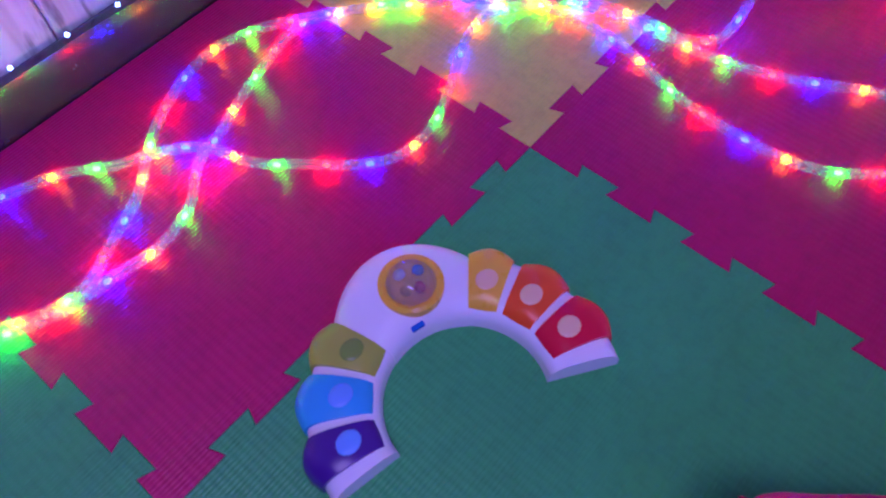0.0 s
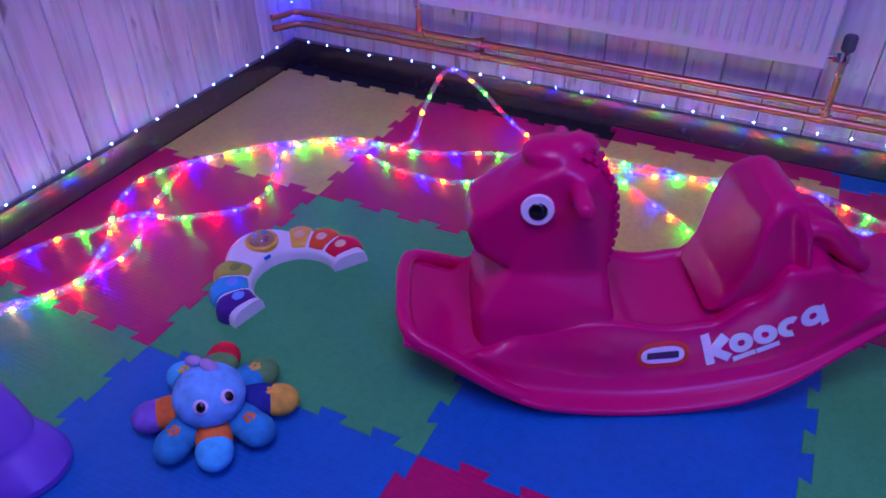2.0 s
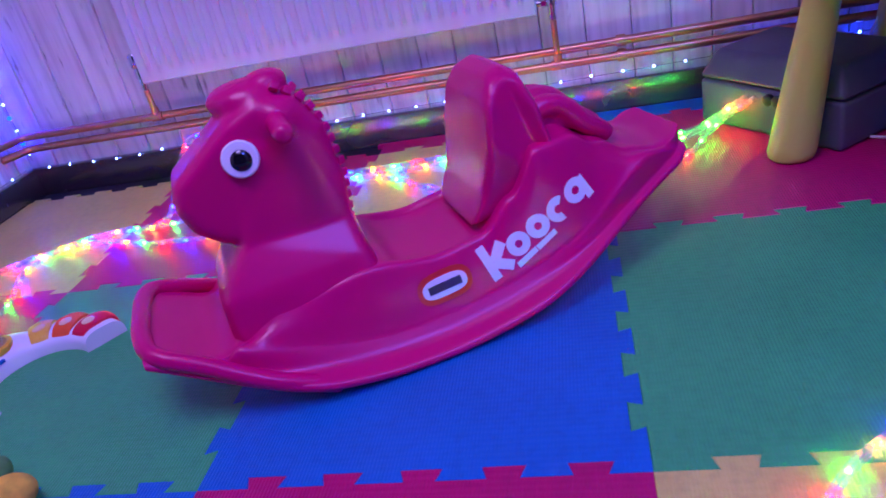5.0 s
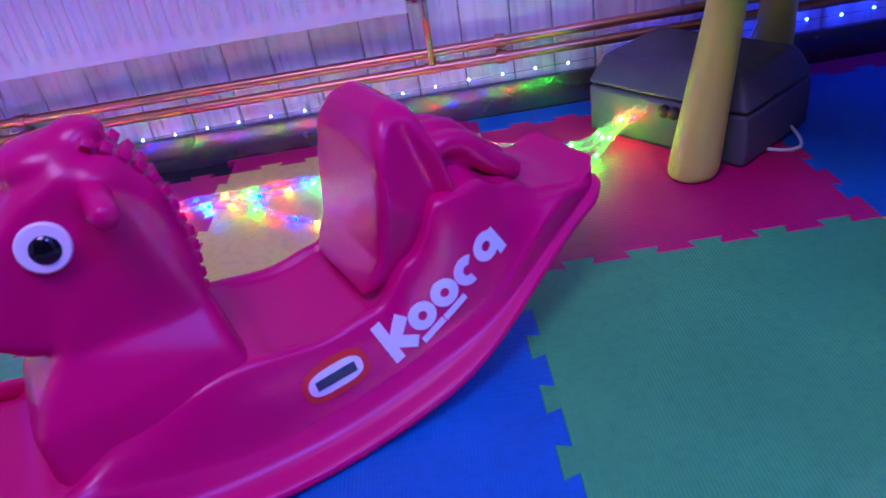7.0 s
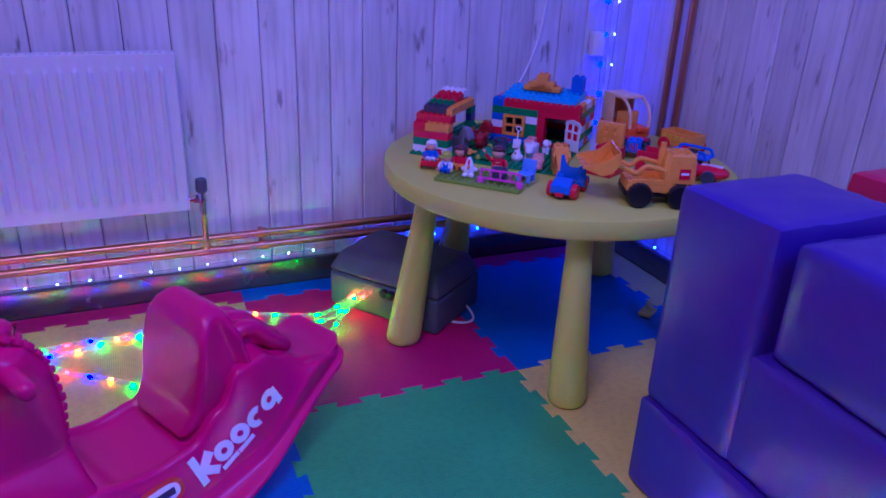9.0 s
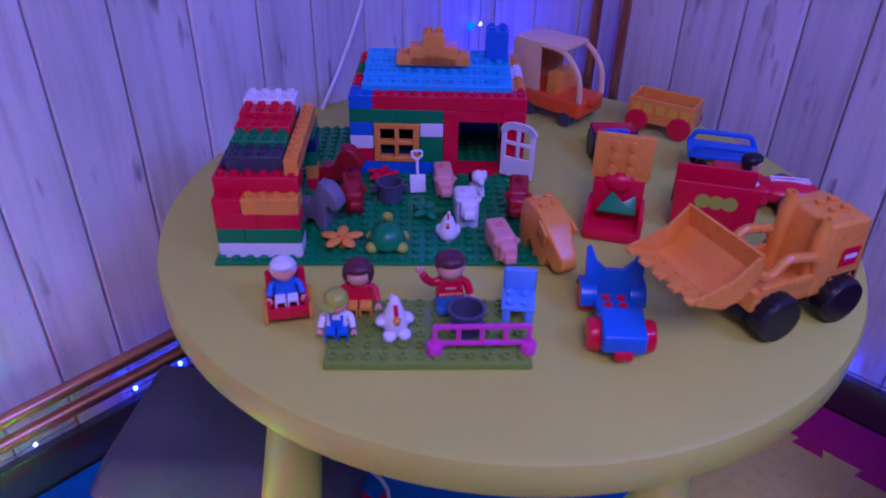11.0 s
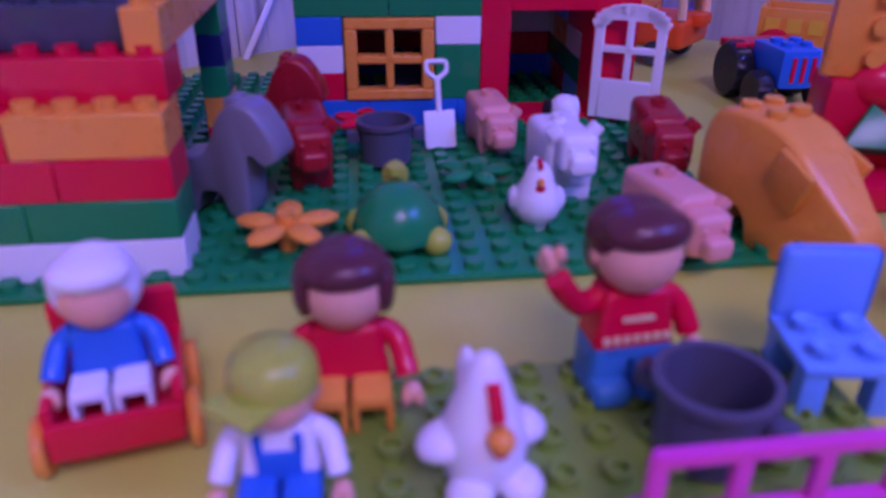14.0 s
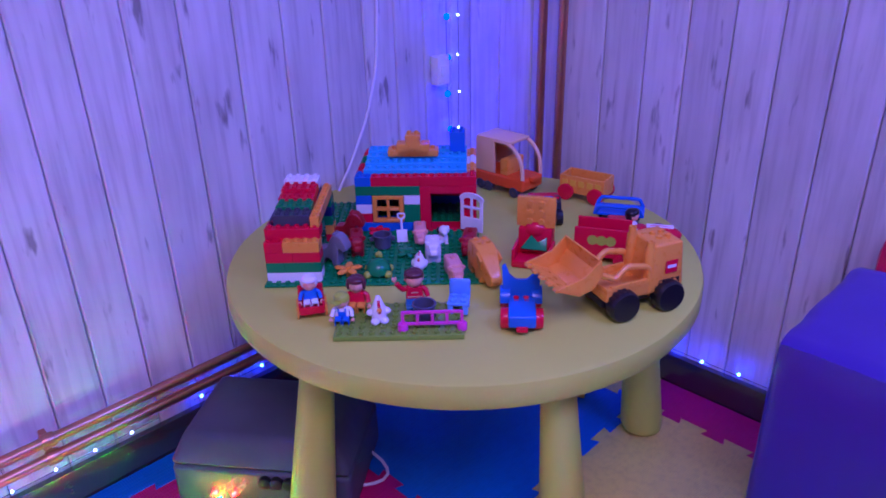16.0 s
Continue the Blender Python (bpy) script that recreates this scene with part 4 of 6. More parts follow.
for ang in (-60, -8):
    bm = bmesh.new()
    d = Vector((0.84 * math.cos(radians(ang)), 0.84 * math.sin(radians(ang)), 0.54))
    e = Matrix.Translation((0.016 + 0.061 * d.x, -0.018 + 0.060 * d.y, 0.081 + 0.048 * d.z)) @ Vector((d.x, d.y, d.z * 1.25)).to_track_quat("Z", "Y").to_matrix().to_4x4()
    ball(bm, (0, 0, 0), (0.0125, 0.0125, 0.005), e, u=16, v=8)
    eye = part("eye", bm, fabric("eye_white_" + str(-ang), (0.8, 0.72, 0.8)), octo, "embroidered pale eye")
    bm = bmesh.new()
    ball(bm, (0.001, 0, 0.003), (0.008, 0.009, 0.004), e, u=14, v=8)
    part("pupil", bm, GLOSSBLACK, eye)
bm = bmesh.new()
for s in (-1, 1):
    ball(bm, (-0.008 + s * 0.014, 0.002, 0.127), (0.018, 0.011, 0.008), pose(0, 0, 0, 0, s * -14, 0), u=14, v=8)
part("bow", bm, fabric("plush_lilac", (0.45, 0.34, 0.55)), octo, "lilac ribbon bow")

# maraca
mar = thing("maraca", pose(1.632, -1.405, 0.042, 0, 6.5, -57), "cream baby maraca with a clear blue end lying on the mat", "rattle")
MB = plastic("maraca_cream", (0.62, 0.62, 0.11), 0.3, 0.06)
TR = lambda: Euler((0, radians(90), 0)).to_matrix().to_4x4()
bm = bmesh.new()
lathe(bm, [(0.0395, -0.004), (0.041, 0.008), (0.037, 0.026), (0.026, 0.044), (0.018, 0.062), (0.0145, 0.085), (0.0135, 0.11), (0.0135, 0.135), (0.016, 0.15)], 28, TR())
part("handle", bm, MB, mar)
bm = bmesh.new()
lathe(bm, [(0.040, 0.004), (0.0425, -0.010), (0.039, -0.030), (0.029, -0.045), (0.014, -0.054), (0, -0.056)], 28, TR())
BLUECLEAR, cnt, cb = node_mat("clear_blue")
cb.inputs["Base Color"].default_value = (0.25, 0.55, 0.95, 1)
cb.inputs["Roughness"].default_value, cb.inputs["Transmission Weight"].default_value = 0.06, 0.75
part("clear_end", bm, BLUECLEAR, mar, "clear blue shell")
bm = bmesh.new()
lathe(bm, [(0.036, 0.0), (0.030, -0.006), (0, -0.008)], 24, TR())
part("divider", bm, COL["blue"], mar)
bm = bmesh.new()
ball(bm, (0.168, 0, 0.0), 0.0245, u=20, v=12)
part("knob", bm, plastic("maraca_orange", (0.80, 0.38, 0.12), 0.3, 0.06), mar, "orange end knob")

# purple moulded stand at the edge
stump = thing("purple_toy_leg", pose(0.626, -1.505, 0, 0, 0, 0), "violet moulded plastic toy foot with a flared base", "toy")
bm = bmesh.new()
lathe(bm, [(0.074, 0.0), (0.080, 0.005), (0.080, 0.018), (0.074, 0.040), (0.063, 0.060), (0.060, 0.066), (0.062, 0.070), (0.064, 0.076), (0.064, 0.10), (0.062, 0.15), (0.060, 0.22), (0.056, 0.27), (0.03, 0.29), (0, 0.295)], 40)
for v in bm.verts:
    v.co.xy *= 0.9
    v.co.x -= 0.75 * max(0, v.co.z - 0.02)
part("column", bm, COL["violet"], stump)
for k in range(4):
    a, z = radians(-150 + k * 40), 0.13 + 0.025 * (k % 4)
    bm = bmesh.new()
    ball(bm, (0.056 * math.cos(a) - 0.75 * (z - 0.02), 0.056 * math.sin(a), z), (0.016, 0.016, 0.014), u=10, v=7)
    part("knob", bm, COL["violet"], stump)

# scrap of foam under the table
bm = bmesh.new()
box(bm, -0.028, 0.028, -0.018, 0.018, 0, 0.012, 0.002, pose(0, 0, 0.002, 0, 0, 30))
box(bm, -0.014, 0.018, -0.012, 0.012, 0, 0.010, 0.002, pose(0.012, 0.01, 0.013, 18, -10, 60))
ob = tagged(part("foam_scrap", bm, MAT["cream"]), "torn scrap of cream foam on the blue mat", "foam scrap")
ob.location = (2.92, -0.455, 0.0)

# ---- building bricks on the table ----
TOY = pose(2.235, -0.205, TZ + 0.0008, 0, 0, -45.5)
P, HB = 0.0169, 0.0203
SR, SH = 0.30 * P, 0.26 * P
BRICKS = {}


def studs(bm, nx, ny, z, hollow=False, mat=0, pitch=P, x0=0.0, y0=0.0):
    for i in range(nx):
        for j in range(ny):
            prof = [(SR, 0), (SR, SH), (SR * 0.62, SH), (SR * 0.62, SH * 0.35), (0, SH * 0.35)] if hollow else [(SR, 0), (SR, SH * 0.88), (SR * 0.88, SH), (0, SH)]
            lathe(bm, prof, 12, pose(x0 + (i + 0.5) * pitch, y0 + (j + 0.5) * pitch, z), mat)


def brick(parent, x, y, z, nx, ny, colour, h=1.0, hollow=True, name="brick"):
    """A stud brick with its corner at x, y (metres) and z (brick heights)."""
    key = (nx, ny, colour, h, hollow)
    if key not in BRICKS:
        bm = bmesh.new()
        g = 0.0002
        box(bm, g, nx * P - g, g, ny * P - g, 0.0002, h * HB, 0.0006, seg=1)
        studs(bm, nx, ny, h * HB, hollow)
        BRICKS[key] = mesh_of("brick", bm, COL[colour])
    ob = new(name, BRICKS[key])
    ob.parent = parent
    ob.location = (x, y, z * HB)
    return ob


def toy(name, x, y, turn, label, category, group="", z=0.0, size=1.0):
    return thing(name, TOY @ pose(x, y, z, 0, 0, turn) @ Matrix.Scale(size, 4), label, category, group)


# base plates
bm = bmesh.new()
NB = 24
PT = 0.004
box(bm, 0, NB * P, 0, NB * P, 0, PT, 0.0015)
studs(bm, NB, NB, PT)
plate = part("base_plate", bm, COL["green"])
plate.matrix_world = TOY
tagged(plate, "green studded building base plate on the table", "base plate")
bm = bmesh.new()
PL = 0.0177
box(bm, 0, 12 * PL, 0, 6 * PL, 0, 0.0085, 0.001)
studs(bm, 12, 6, 0.0085, True, pitch=PL)
plate2 = part("base_plate", bm, COL["limeplate"])
plate2.matrix_world = TOY @ pose(0.153, -0.186, 0)
tagged(plate2, "olive-green studded plate at the front of the table", "base plate")
ZP = PT

# barn of bricks
barn = toy("brick_barn", 0.005, 0.012, 0, "toy barn stacked from red, green, white and orange bricks", "toy barn", z=ZP)
for k, row in enumerate(([(0, 6, "white")], [(0, 2, "green"), (2, 4, "green")], [(0, 3, "red"), (3, 3, "red")], [(0, 2, "red"), (2, 4, "orange")], [(0, 6, "red")])):
    for a, n, c in row:
        brick(barn, a * P, P if k == 4 else 0, k, n, 2, c)
for k, c in enumerate(("red", "red", "green", "navy", "green")):
    brick(barn, 0, 10 * P, k, 2, 2, c)
    brick(barn, 5 * P, 10 * P, k, 1, 2, ("red", "orange", "green", "navy", "green")[k])
for k in range(5):
    brick(barn, 0, 2 * P, k, 1, 8, ("green", "navy", "navy", "red", "navy")[k])
for k in range(5):
    brick(barn, 0.9 * P, (1.8 + 1.75 * k) * P, 5 + 0.30 * k, 4, 2, ("slate", "green", "red", "red", "white")[k])
    if k:
        brick(barn, 0.9 * P, (1.8 + 1.75 * k) * P, 5, 4, 2, "navy", 0.30 * k - 0.02, False)
brick(barn, 5 * P, 1.3 * P, 5, 1, 10, "orange")

# house of bricks
house = toy("brick_house", 0.148, 0.240, -2, "toy house of coloured bricks with an open white door", "toy house", z=ZP)
HW = 15
for a, n, c in ((0, 3, "blue"), (3, 4, "blue"), (7, 2, "blue")):
    brick(house, a * P, 0, 0, n, 2, c)
brick(house, 0, 0, 1, 2, 2, "red")
brick(house, 0, 0, 2, 2, 2, "white")
brick(house, 0, 0, 3, 2, 2, "blue")
brick(house, 0, 0, 4, 4, 2, "green")
brick(house, 4 * P, 0, 4, 4, 2, "green")
brick(house, 0, 0, 5, 2, 2, "blue")
brick(house, 2 * P, 0, 5, 6, 2, "red")
brick(house, 8 * P, 0, 5, 7, 2, "red")
brick(house, 6 * P, 0, 1, 2, 2, "green", 2.0)
brick(house, 6 * P, 0, 3, 2, 2, "white")
for k in range(6):
    for y in range(2, 9, 3):
        brick(house, 0, y * P, k, 2, 3, ("blue", "red", "white", "blue", "green", "blue")[(k + y) % 6])
        brick(house, 13 * P, y * P, k, 2, 3, ("green", "orange", "lightblue", "green", "white", "red")[(k + y) % 6])
for k in range(6):
    brick(house, 2 * P, 9 * P, k, 11, 2, ("blue", "red", "white", "navy", "green", "red")[k])
# yellow window with four panes
bm = bmesh.new()
x0, x1, z0, z1 = 2 * P + 0.001, 6 * P - 0.001, HB + 0.0005, 4 * HB - 0.0005
for a, b, c, d in ((x0, x1, z0, z0 + 0.008), (x0, x1, z1 - 0.008, z1), (x0, x0 + 0.009, z0 + 0.008, z1 - 0.008), (x1 - 0.009, x1, z0 + 0.008, z1 - 0.008), ((x0 + x1) / 2 - 0.003, (x0 + x1) / 2 + 0.003, z0 + 0.008, z1 - 0.008), (x0 + 0.009, x1 - 0.009, (z0 + z1) / 2 - 0.003, (z0 + z1) / 2 + 0.003)):
    box(bm, a, b, -0.002, 0.010, c, d, 0.001, seg=1)
part("window_frame", bm, COL["orange"], house, "orange window frame")
# red door frame and open leaf
dx0, dx1 = 8 * P, 15 * P
bm = bmesh.new()
box(bm, dx0 + 0.0003, dx0 + 0.022, 0, 2 * P, 0, 5 * HB - 0.0003, 0.001, seg=1)
box(bm, dx1 - 0.034, dx1, 0, 2 * P, 0, 5 * HB - 0.0003, 0.001, seg=1)
box(bm, dx0 + 0.022, dx1 - 0.034, 0, 2 * P, 4.2 * HB, 5 * HB - 0.0003)
box(bm, dx0 + 0.022, dx1 - 0.034, 0, 2 * P, 0, 0.35 * HB)
part("door_frame", bm, COL["red"], house, "red door frame")
bm = bmesh.new()
dw, dh = 0.052, 4.1 * HB
for a, b, c, d in ((0, 0.007, 0, dh * 0.86), (dw - 0.007, dw, 0, dh * 0.86), (0.007, dw - 0.007, 0, dh * 0.36), ((dw - 0.005) / 2, (dw + 0.005) / 2, dh * 0.36, dh * 0.9), (0.007, dw - 0.007, dh * 0.60, dh * 0.66)):
    box(bm, a, b, -0.002, 0.002, c, d, 0.0006, seg=1)
n = 10
for k in range(n):
    a, b = math.pi * k / n, math.pi * (k + 1) / n
    am = (a + b) / 2
    box(bm, -0.0055, 0.0055, -0.002, 0.002, -0.004, 0.004, 0, pose(dw / 2 + (dw / 2 - 0.0035) * math.cos(am), 0, dh * 0.84 + 0.011 * math.sin(am), 0, 90 - math.degrees(am) * 0.35 - 58, 0))
box(bm, 0.004, dw - 0.004, -0.0019, 0.0019, dh * 0.885, dh * 0.955)
leaf = part("door", bm, COL["white"], house, "white door standing open")
leaf.matrix_local = pose(dx1 - 0.033, -0.001, 0.3 * HB, 0, 0, -28)
# light-blue sloped roof plates and the crest
bm = bmesh.new()
for k in range(4):
    y = (1.2 + 1.8 * k) * P
    box(bm, 1.0 * P, 13.8 * P, y, y + 2.0 * P, 6 * HB, 6 * HB + 0.009 + 0.0045 * min(k, 3), 0.001, seg=1)
    for i in range(12):
        lathe(bm, [(SR, 0), (SR, SH), (0, SH)], 10, pose((1.8 + i) * P, y + 0.9 * P, 6 * HB + 0.009 + 0.0045 * min(k, 3)))
part("roof", bm, COL["sky"], house, "sky-blue studded roof")
bm = bmesh.new()
for k, (w, h) in enumerate(((6.4, 0.013), (4.2, 0.026), (1.9, 0.044))):
    box(bm, (7 - w / 2) * P, (7 + w / 2) * P, 4.2 * P, 6.2 * P, 6 * HB + 0.02, 6 * HB + 0.022 + h, 0.003)
for i in (-2.5, -0.45, 0.45, 2.5):
    lathe(bm, [(SR, 0), (SR * 0.9, SH + 0.002), (0, SH + 0.003)], 10, pose((7 + i) * P, 5.2 * P, 6 * HB + (0.034 if abs(i) > 1 else 0.066)))
part("roof_crest", bm, COL["orange"], house, "orange stepped roof crest")
brick(house, 11.6 * P, 6 * P, 6 + 0.95, 2, 2, "blue", 2.2)
brick(house, 4 * P, 4 * P, 0.2, 4, 2, "slate", 1.5)

# ---- toy figures: plain one-piece shapes ----
def figure(name, x, y, turn, label, shirt, legs, hair, z, sit=False, wave=False, cap=False, bob=False, bib="", band="", hood=False, s=1.0):
    """Legs, tapered torso, bent arms with open hands, round head and moulded hair, all one mesh."""
    slots = [COL[shirt], COL[legs], COL[hair], COL["skin"], COL[bib or band or shirt]]
    bm = bmesh.new()
    up = 0.013 if sit else 0.021
    for q in (-1, 1):
        x0, x1 = q * 0.0083 - 0.0075, q * 0.0083 + 0.0075
        if sit:
            box(bm, x0, x1, -0.024, 0.006, 0.0105, 0.0165, 0.0028, mat=1)
            for a in (x0, x1 - 0.0026):
                box(bm, a, a + 0.0026, -0.0235, -0.004, 0.0, 0.0135, 0.001, mat=1)
            box(bm, x0 + 0.0005, x1 - 0.0005, -0.008, 0.006, 0.0, 0.012, 0.002, mat=1)
        else:
            box(bm, x0, x1, -0.009, 0.009, 0.003, 0.025, 0.004, mat=1, seg=3)
            box(bm, x0 - 0.0004, x1 + 0.0004, -0.016, 0.009, 0.0, 0.0105, 0.0042, mat=1, seg=3)
    if not sit:
        box(bm, -0.0152, 0.0152, -0.009, 0.009, 0.016, 0.0265, 0.003, mat=1)
    for v in box(bm, -0.0160, 0.0160, -0.0095, 0.0095, up, up + 0.0235, 0.0036, seg=3):
        k = (v.co.z - up) / 0.0235
        v.co.x *= 1 - 0.26 * k
        v.co.y *= 1 - 0.22 * k
    if bib:
        box(bm, -0.0088, 0.0088, -0.0105, -0.006, up + 0.001, up + 0.0135, 0.001, mat=4)
        for q in (-1, 1):
            box(bm, q * 0.0075 - 0.0018, q * 0.0075 + 0.0018, -0.0098, -0.005, up + 0.012, up + 0.0215, 0.0007, mat=4)
    if band:
        for k in range(7):
            box(bm, -0.0125 + k * 0.0038, -0.0103 + k * 0.0038, -0.0102, -0.008, up + 0.004, up + 0.0065, mat=4)
        box(bm, -0.006, 0.006, -0.0094, -0.007, up + 0.0125, up + 0.0138, mat=4)
    for q in (-1, 1):
        if wave and q < 0:
            arm = [(-0.0115, 0, up + 0.019), (-0.0195, -0.002, up + 0.0175), (-0.0275, -0.005, up + 0.026), (-0.0320, -0.006, up + 0.034)]
            hand = Vector((-0.0345, -0.007, up + 0.039))
        else:
            arm = [(q * 0.0115, 0, up + 0.019), (q * 0.0185, -0.001, up + 0.014), (q * 0.0215, -0.005 * (1 + sit), up + 0.006), (q * 0.0225, -0.006 * (1 + sit), up + 0.002)]
            hand = Vector((q * 0.0232, -0.0085 * (1 + 0.8 * sit), up - 0.0015))
        sweep(bm, smooth_path(arm, 0.003), 0.0046, 10, 0)
        ball(bm, hand, (0.0042, 0.0042, 0.0045), mat=3, u=10, v=7)
        for k in (-1, 1):
            ball(bm, hand + Vector((0.0026 * k, -0.0026, 0.0034 if wave and q < 0 else -0.001)), (0.0019, 0.0032, 0.0032), mat=3, u=8, v=6)
    h = up + 0.0365
    ball(bm, (0, -0.0015, h), (0.0152, 0.0145, 0.0150), mat=3, u=18, v=12)
    for q in (-1, 1):
        ball(bm, (q * 0.0148, 0.0, h - 0.001), (0.0022, 0.0032, 0.004), mat=3, u=8, v=6)
    if cap:
        lathe(bm, [(0.0168, -0.001), (0.0172, 0.004), (0.0160, 0.0095), (0.0115, 0.0145), (0.005, 0.0162), (0, 0.0165)], 20, pose(0, 0.001, h + 0.003), 2)
        for v in box(bm, -0.0120, 0.0120, -0.0250, -0.006, h + 0.0025, h + 0.0052, 0.0012, pose(0, 0, 0, 0, 0, -38), mat=2):
            v.co.z -= 0.0012
    elif hood:
        ball(bm, (0, 0.0030, h + 0.002), (0.0185, 0.0165, 0.0180), mat=2, u=18, v=12)
        ball(bm, (0, -0.006, h + 0.0115), (0.0165, 0.0120, 0.0075), mat=2, u=16, v=9)
    else:
        ball(bm, (0, 0.0030, h + 0.0048), (0.0174, 0.0164, 0.0132), mat=2, u=20, v=12)
        ball(bm, (0, 0.0065, h - 0.002), (0.0162, 0.0110, 0.0150), mat=2, u=16, v=10)
        ball(bm, (0, -0.0045, h + 0.0098), (0.0162, 0.0122, 0.0078), mat=2, u=18, v=10)
        if bob:
            for q in (-1, 1):
                ball(bm, (q * 0.0142, 0.000, h + 0.001), (0.0048, 0.0110, 0.0115), mat=2, u=12, v=9)
            ball(bm, (0, 0.006, h - 0.001), (0.0175, 0.0115, 0.0140), mat=2, u=16, v=10)
    for v in bm.verts:
        v.co *= s
    ob = part(name, bm, slots)
    ob.matrix_world = TOY @ pose(x, y, z, 0, 0, turn)
    tagged(ob, label, "toy figure", "toy figures")


ZL = 0.0095
figure("toy_figure", 0.283, -0.096, 6, "plain toy figure with brown hair, red top and blue trousers", "red", "jeans", "brown", ZL, wave=True, band="cream", s=0.98)
figure("toy_figure", 0.184, -0.093, 0, "plain seated toy figure with brown hair and red top", "red", "orange", "brown", ZL, sit=True, bob=True, s=0.92)
figure("toy_figure", 0.164, -0.136, 0, "plain seated toy figure in a lime cap and blue trousers", "white", "blue", "lime", ZL, sit=True, cap=True, bib="blue", s=0.77)

# pram with a bundled figure
pram = toy("toy_pram", 0.104, -0.090, 12, "red toy pram with orange wheels on the table", "toy pram", size=1.0)
bm = bmesh.new()
box(bm, -0.020, 0.020, -0.024, 0.020, 0.010, 0.014, 0.002)
box(bm, -0.022, -0.018, -0.022, 0.020, 0.012, 0.028, 0.0015)
box(bm, 0.018, 0.022, -0.022, 0.020, 0.012, 0.028, 0.0015)
box(bm, -0.021, 0.021, -0.026, -0.022, 0.010, 0.024, 0.0015)
box(bm, -0.022, 0.022, 0.018, 0.024, 0.012, 0.044, 0.003)
part("basket", bm, COL["red"], pram)
for q in (-1, 1):
    for y in (-0.016, 0.014):
        bm = bmesh.new()
        lathe(bm, [(0.010, -0.002), (0.011, 0), (0.010, 0.002)], 16, pose(q * 0.024, y, 0.011, 0, 90, 0))
        part("wheel", bm, COL["orange"], pram)
figure("toy_figure", 0.103, -0.089, 12, "plain bundled baby figure sitting in the toy pram", "blue", "white", "white", 0.0165, sit=True, hood=True, s=0.80)


# ---- toy animals: plain one-piece shapes ----
def blocky_animal(name, x, y, turn, label, colour, l, w, h, head, s=1.0, second=None, bump=1, low=False, z=ZP):
    """Body block with leg pairs, a neck and a head; a stud on the back."""
    bm = bmesh.new()
    slots = [COL[colour], COL[second or colour]]
    leg = h * (0.30 if not low else 0.16)
    box(bm, -w / 2, w / 2, -l / 2, l / 2, leg, h, min(w, h) * 0.22, seg=3)
    for sy in (-1, 1):
        box(bm, -w / 2 + 0.001, w / 2 - 0.001, sy * l * 0.33 - l * 0.15, sy * l * 0.33 + l * 0.15, 0, leg + 0.006, 0.003)
    lathe(bm, [(SR, 0), (SR, SH), (SR * 0.6, SH), (SR * 0.6, 0.001), (0, 0.001)], 12, pose(0, l * 0.1, h - 0.0005))
    hx, hy, hz, hr = head
    box(bm, -hr, hr, hy - hr, hy + hr * 1.1, hz - hr, hz + hr, hr * 0.45, seg=3, mat=1 if second else 0)
    box(bm, -hr * 0.68, hr * 0.68, hy - hr * 1.7, hy - hr * 0.5, hz - hr * 0.9, hz + hr * 0.15, hr * 0.35, seg=3)
    for q in (-1, 1):
        box(bm, -hr * 0.35, hr * 0.35, -hr * 0.3, hr * 0.3, 0, hr * 0.75, hr * 0.12, pose(q * hr * 0.85, hy + hr * 0.3, hz + hr * 0.65, 0, q * 38, 0))
        ball(bm, (q * hr * 0.55, hy - hr * 1.02, hz + hr * 0.35), hr * 0.16, mat=0, u=8, v=6)
    ob = part(name, bm, slots)
    for v in ob.data.vertices:
        v.co *= s
    ob.matrix_world = TOY @ pose(x, y, z, 0, 0, turn)
    tagged(ob, label, "toy animal", "toy animals")


blocky_animal("toy_cow", 0.158, 0.140, 8, "dark red plastic toy cow on the green plate", "darkred", 0.052, 0.027, 0.043, (0, -0.030, 0.030, 0.0115))
blocky_animal("toy_cow", 0.384, 0.133, -8, "red plastic toy cow beside the open door", "darkred", 0.054, 0.027, 0.042, (0, -0.032, 0.026, 0.012))
blocky_animal("toy_sheep", 0.311, 0.104, 4, "white plastic toy sheep on the green plate", "white", 0.046, 0.030, 0.042, (0, -0.026, 0.034, 0.011), low=True)
blocky_animal("toy_pig", 0.283, 0.190, 4, "pink plastic toy pig near the house wall", "pink", 0.050, 0.026, 0.034, (0, -0.028, 0.020, 0.0105), low=True)
blocky_animal("toy_pig", 0.350, 0.029, 12, "pink plastic toy pig at the plate edge", "pink", 0.052, 0.027, 0.035, (0, -0.029, 0.019, 0.011), low=True)


def rounded(poly, times=2):
    """Corner-cut outline."""
    for _ in range(times):
        poly = [(a[0] * (1 - t) + b[0] * t, a[1] * (1 - t) + b[1] * t) for a, b in zip(poly, poly[1:] + poly[:1]) for t in (0.22, 0.78)]
    return poly


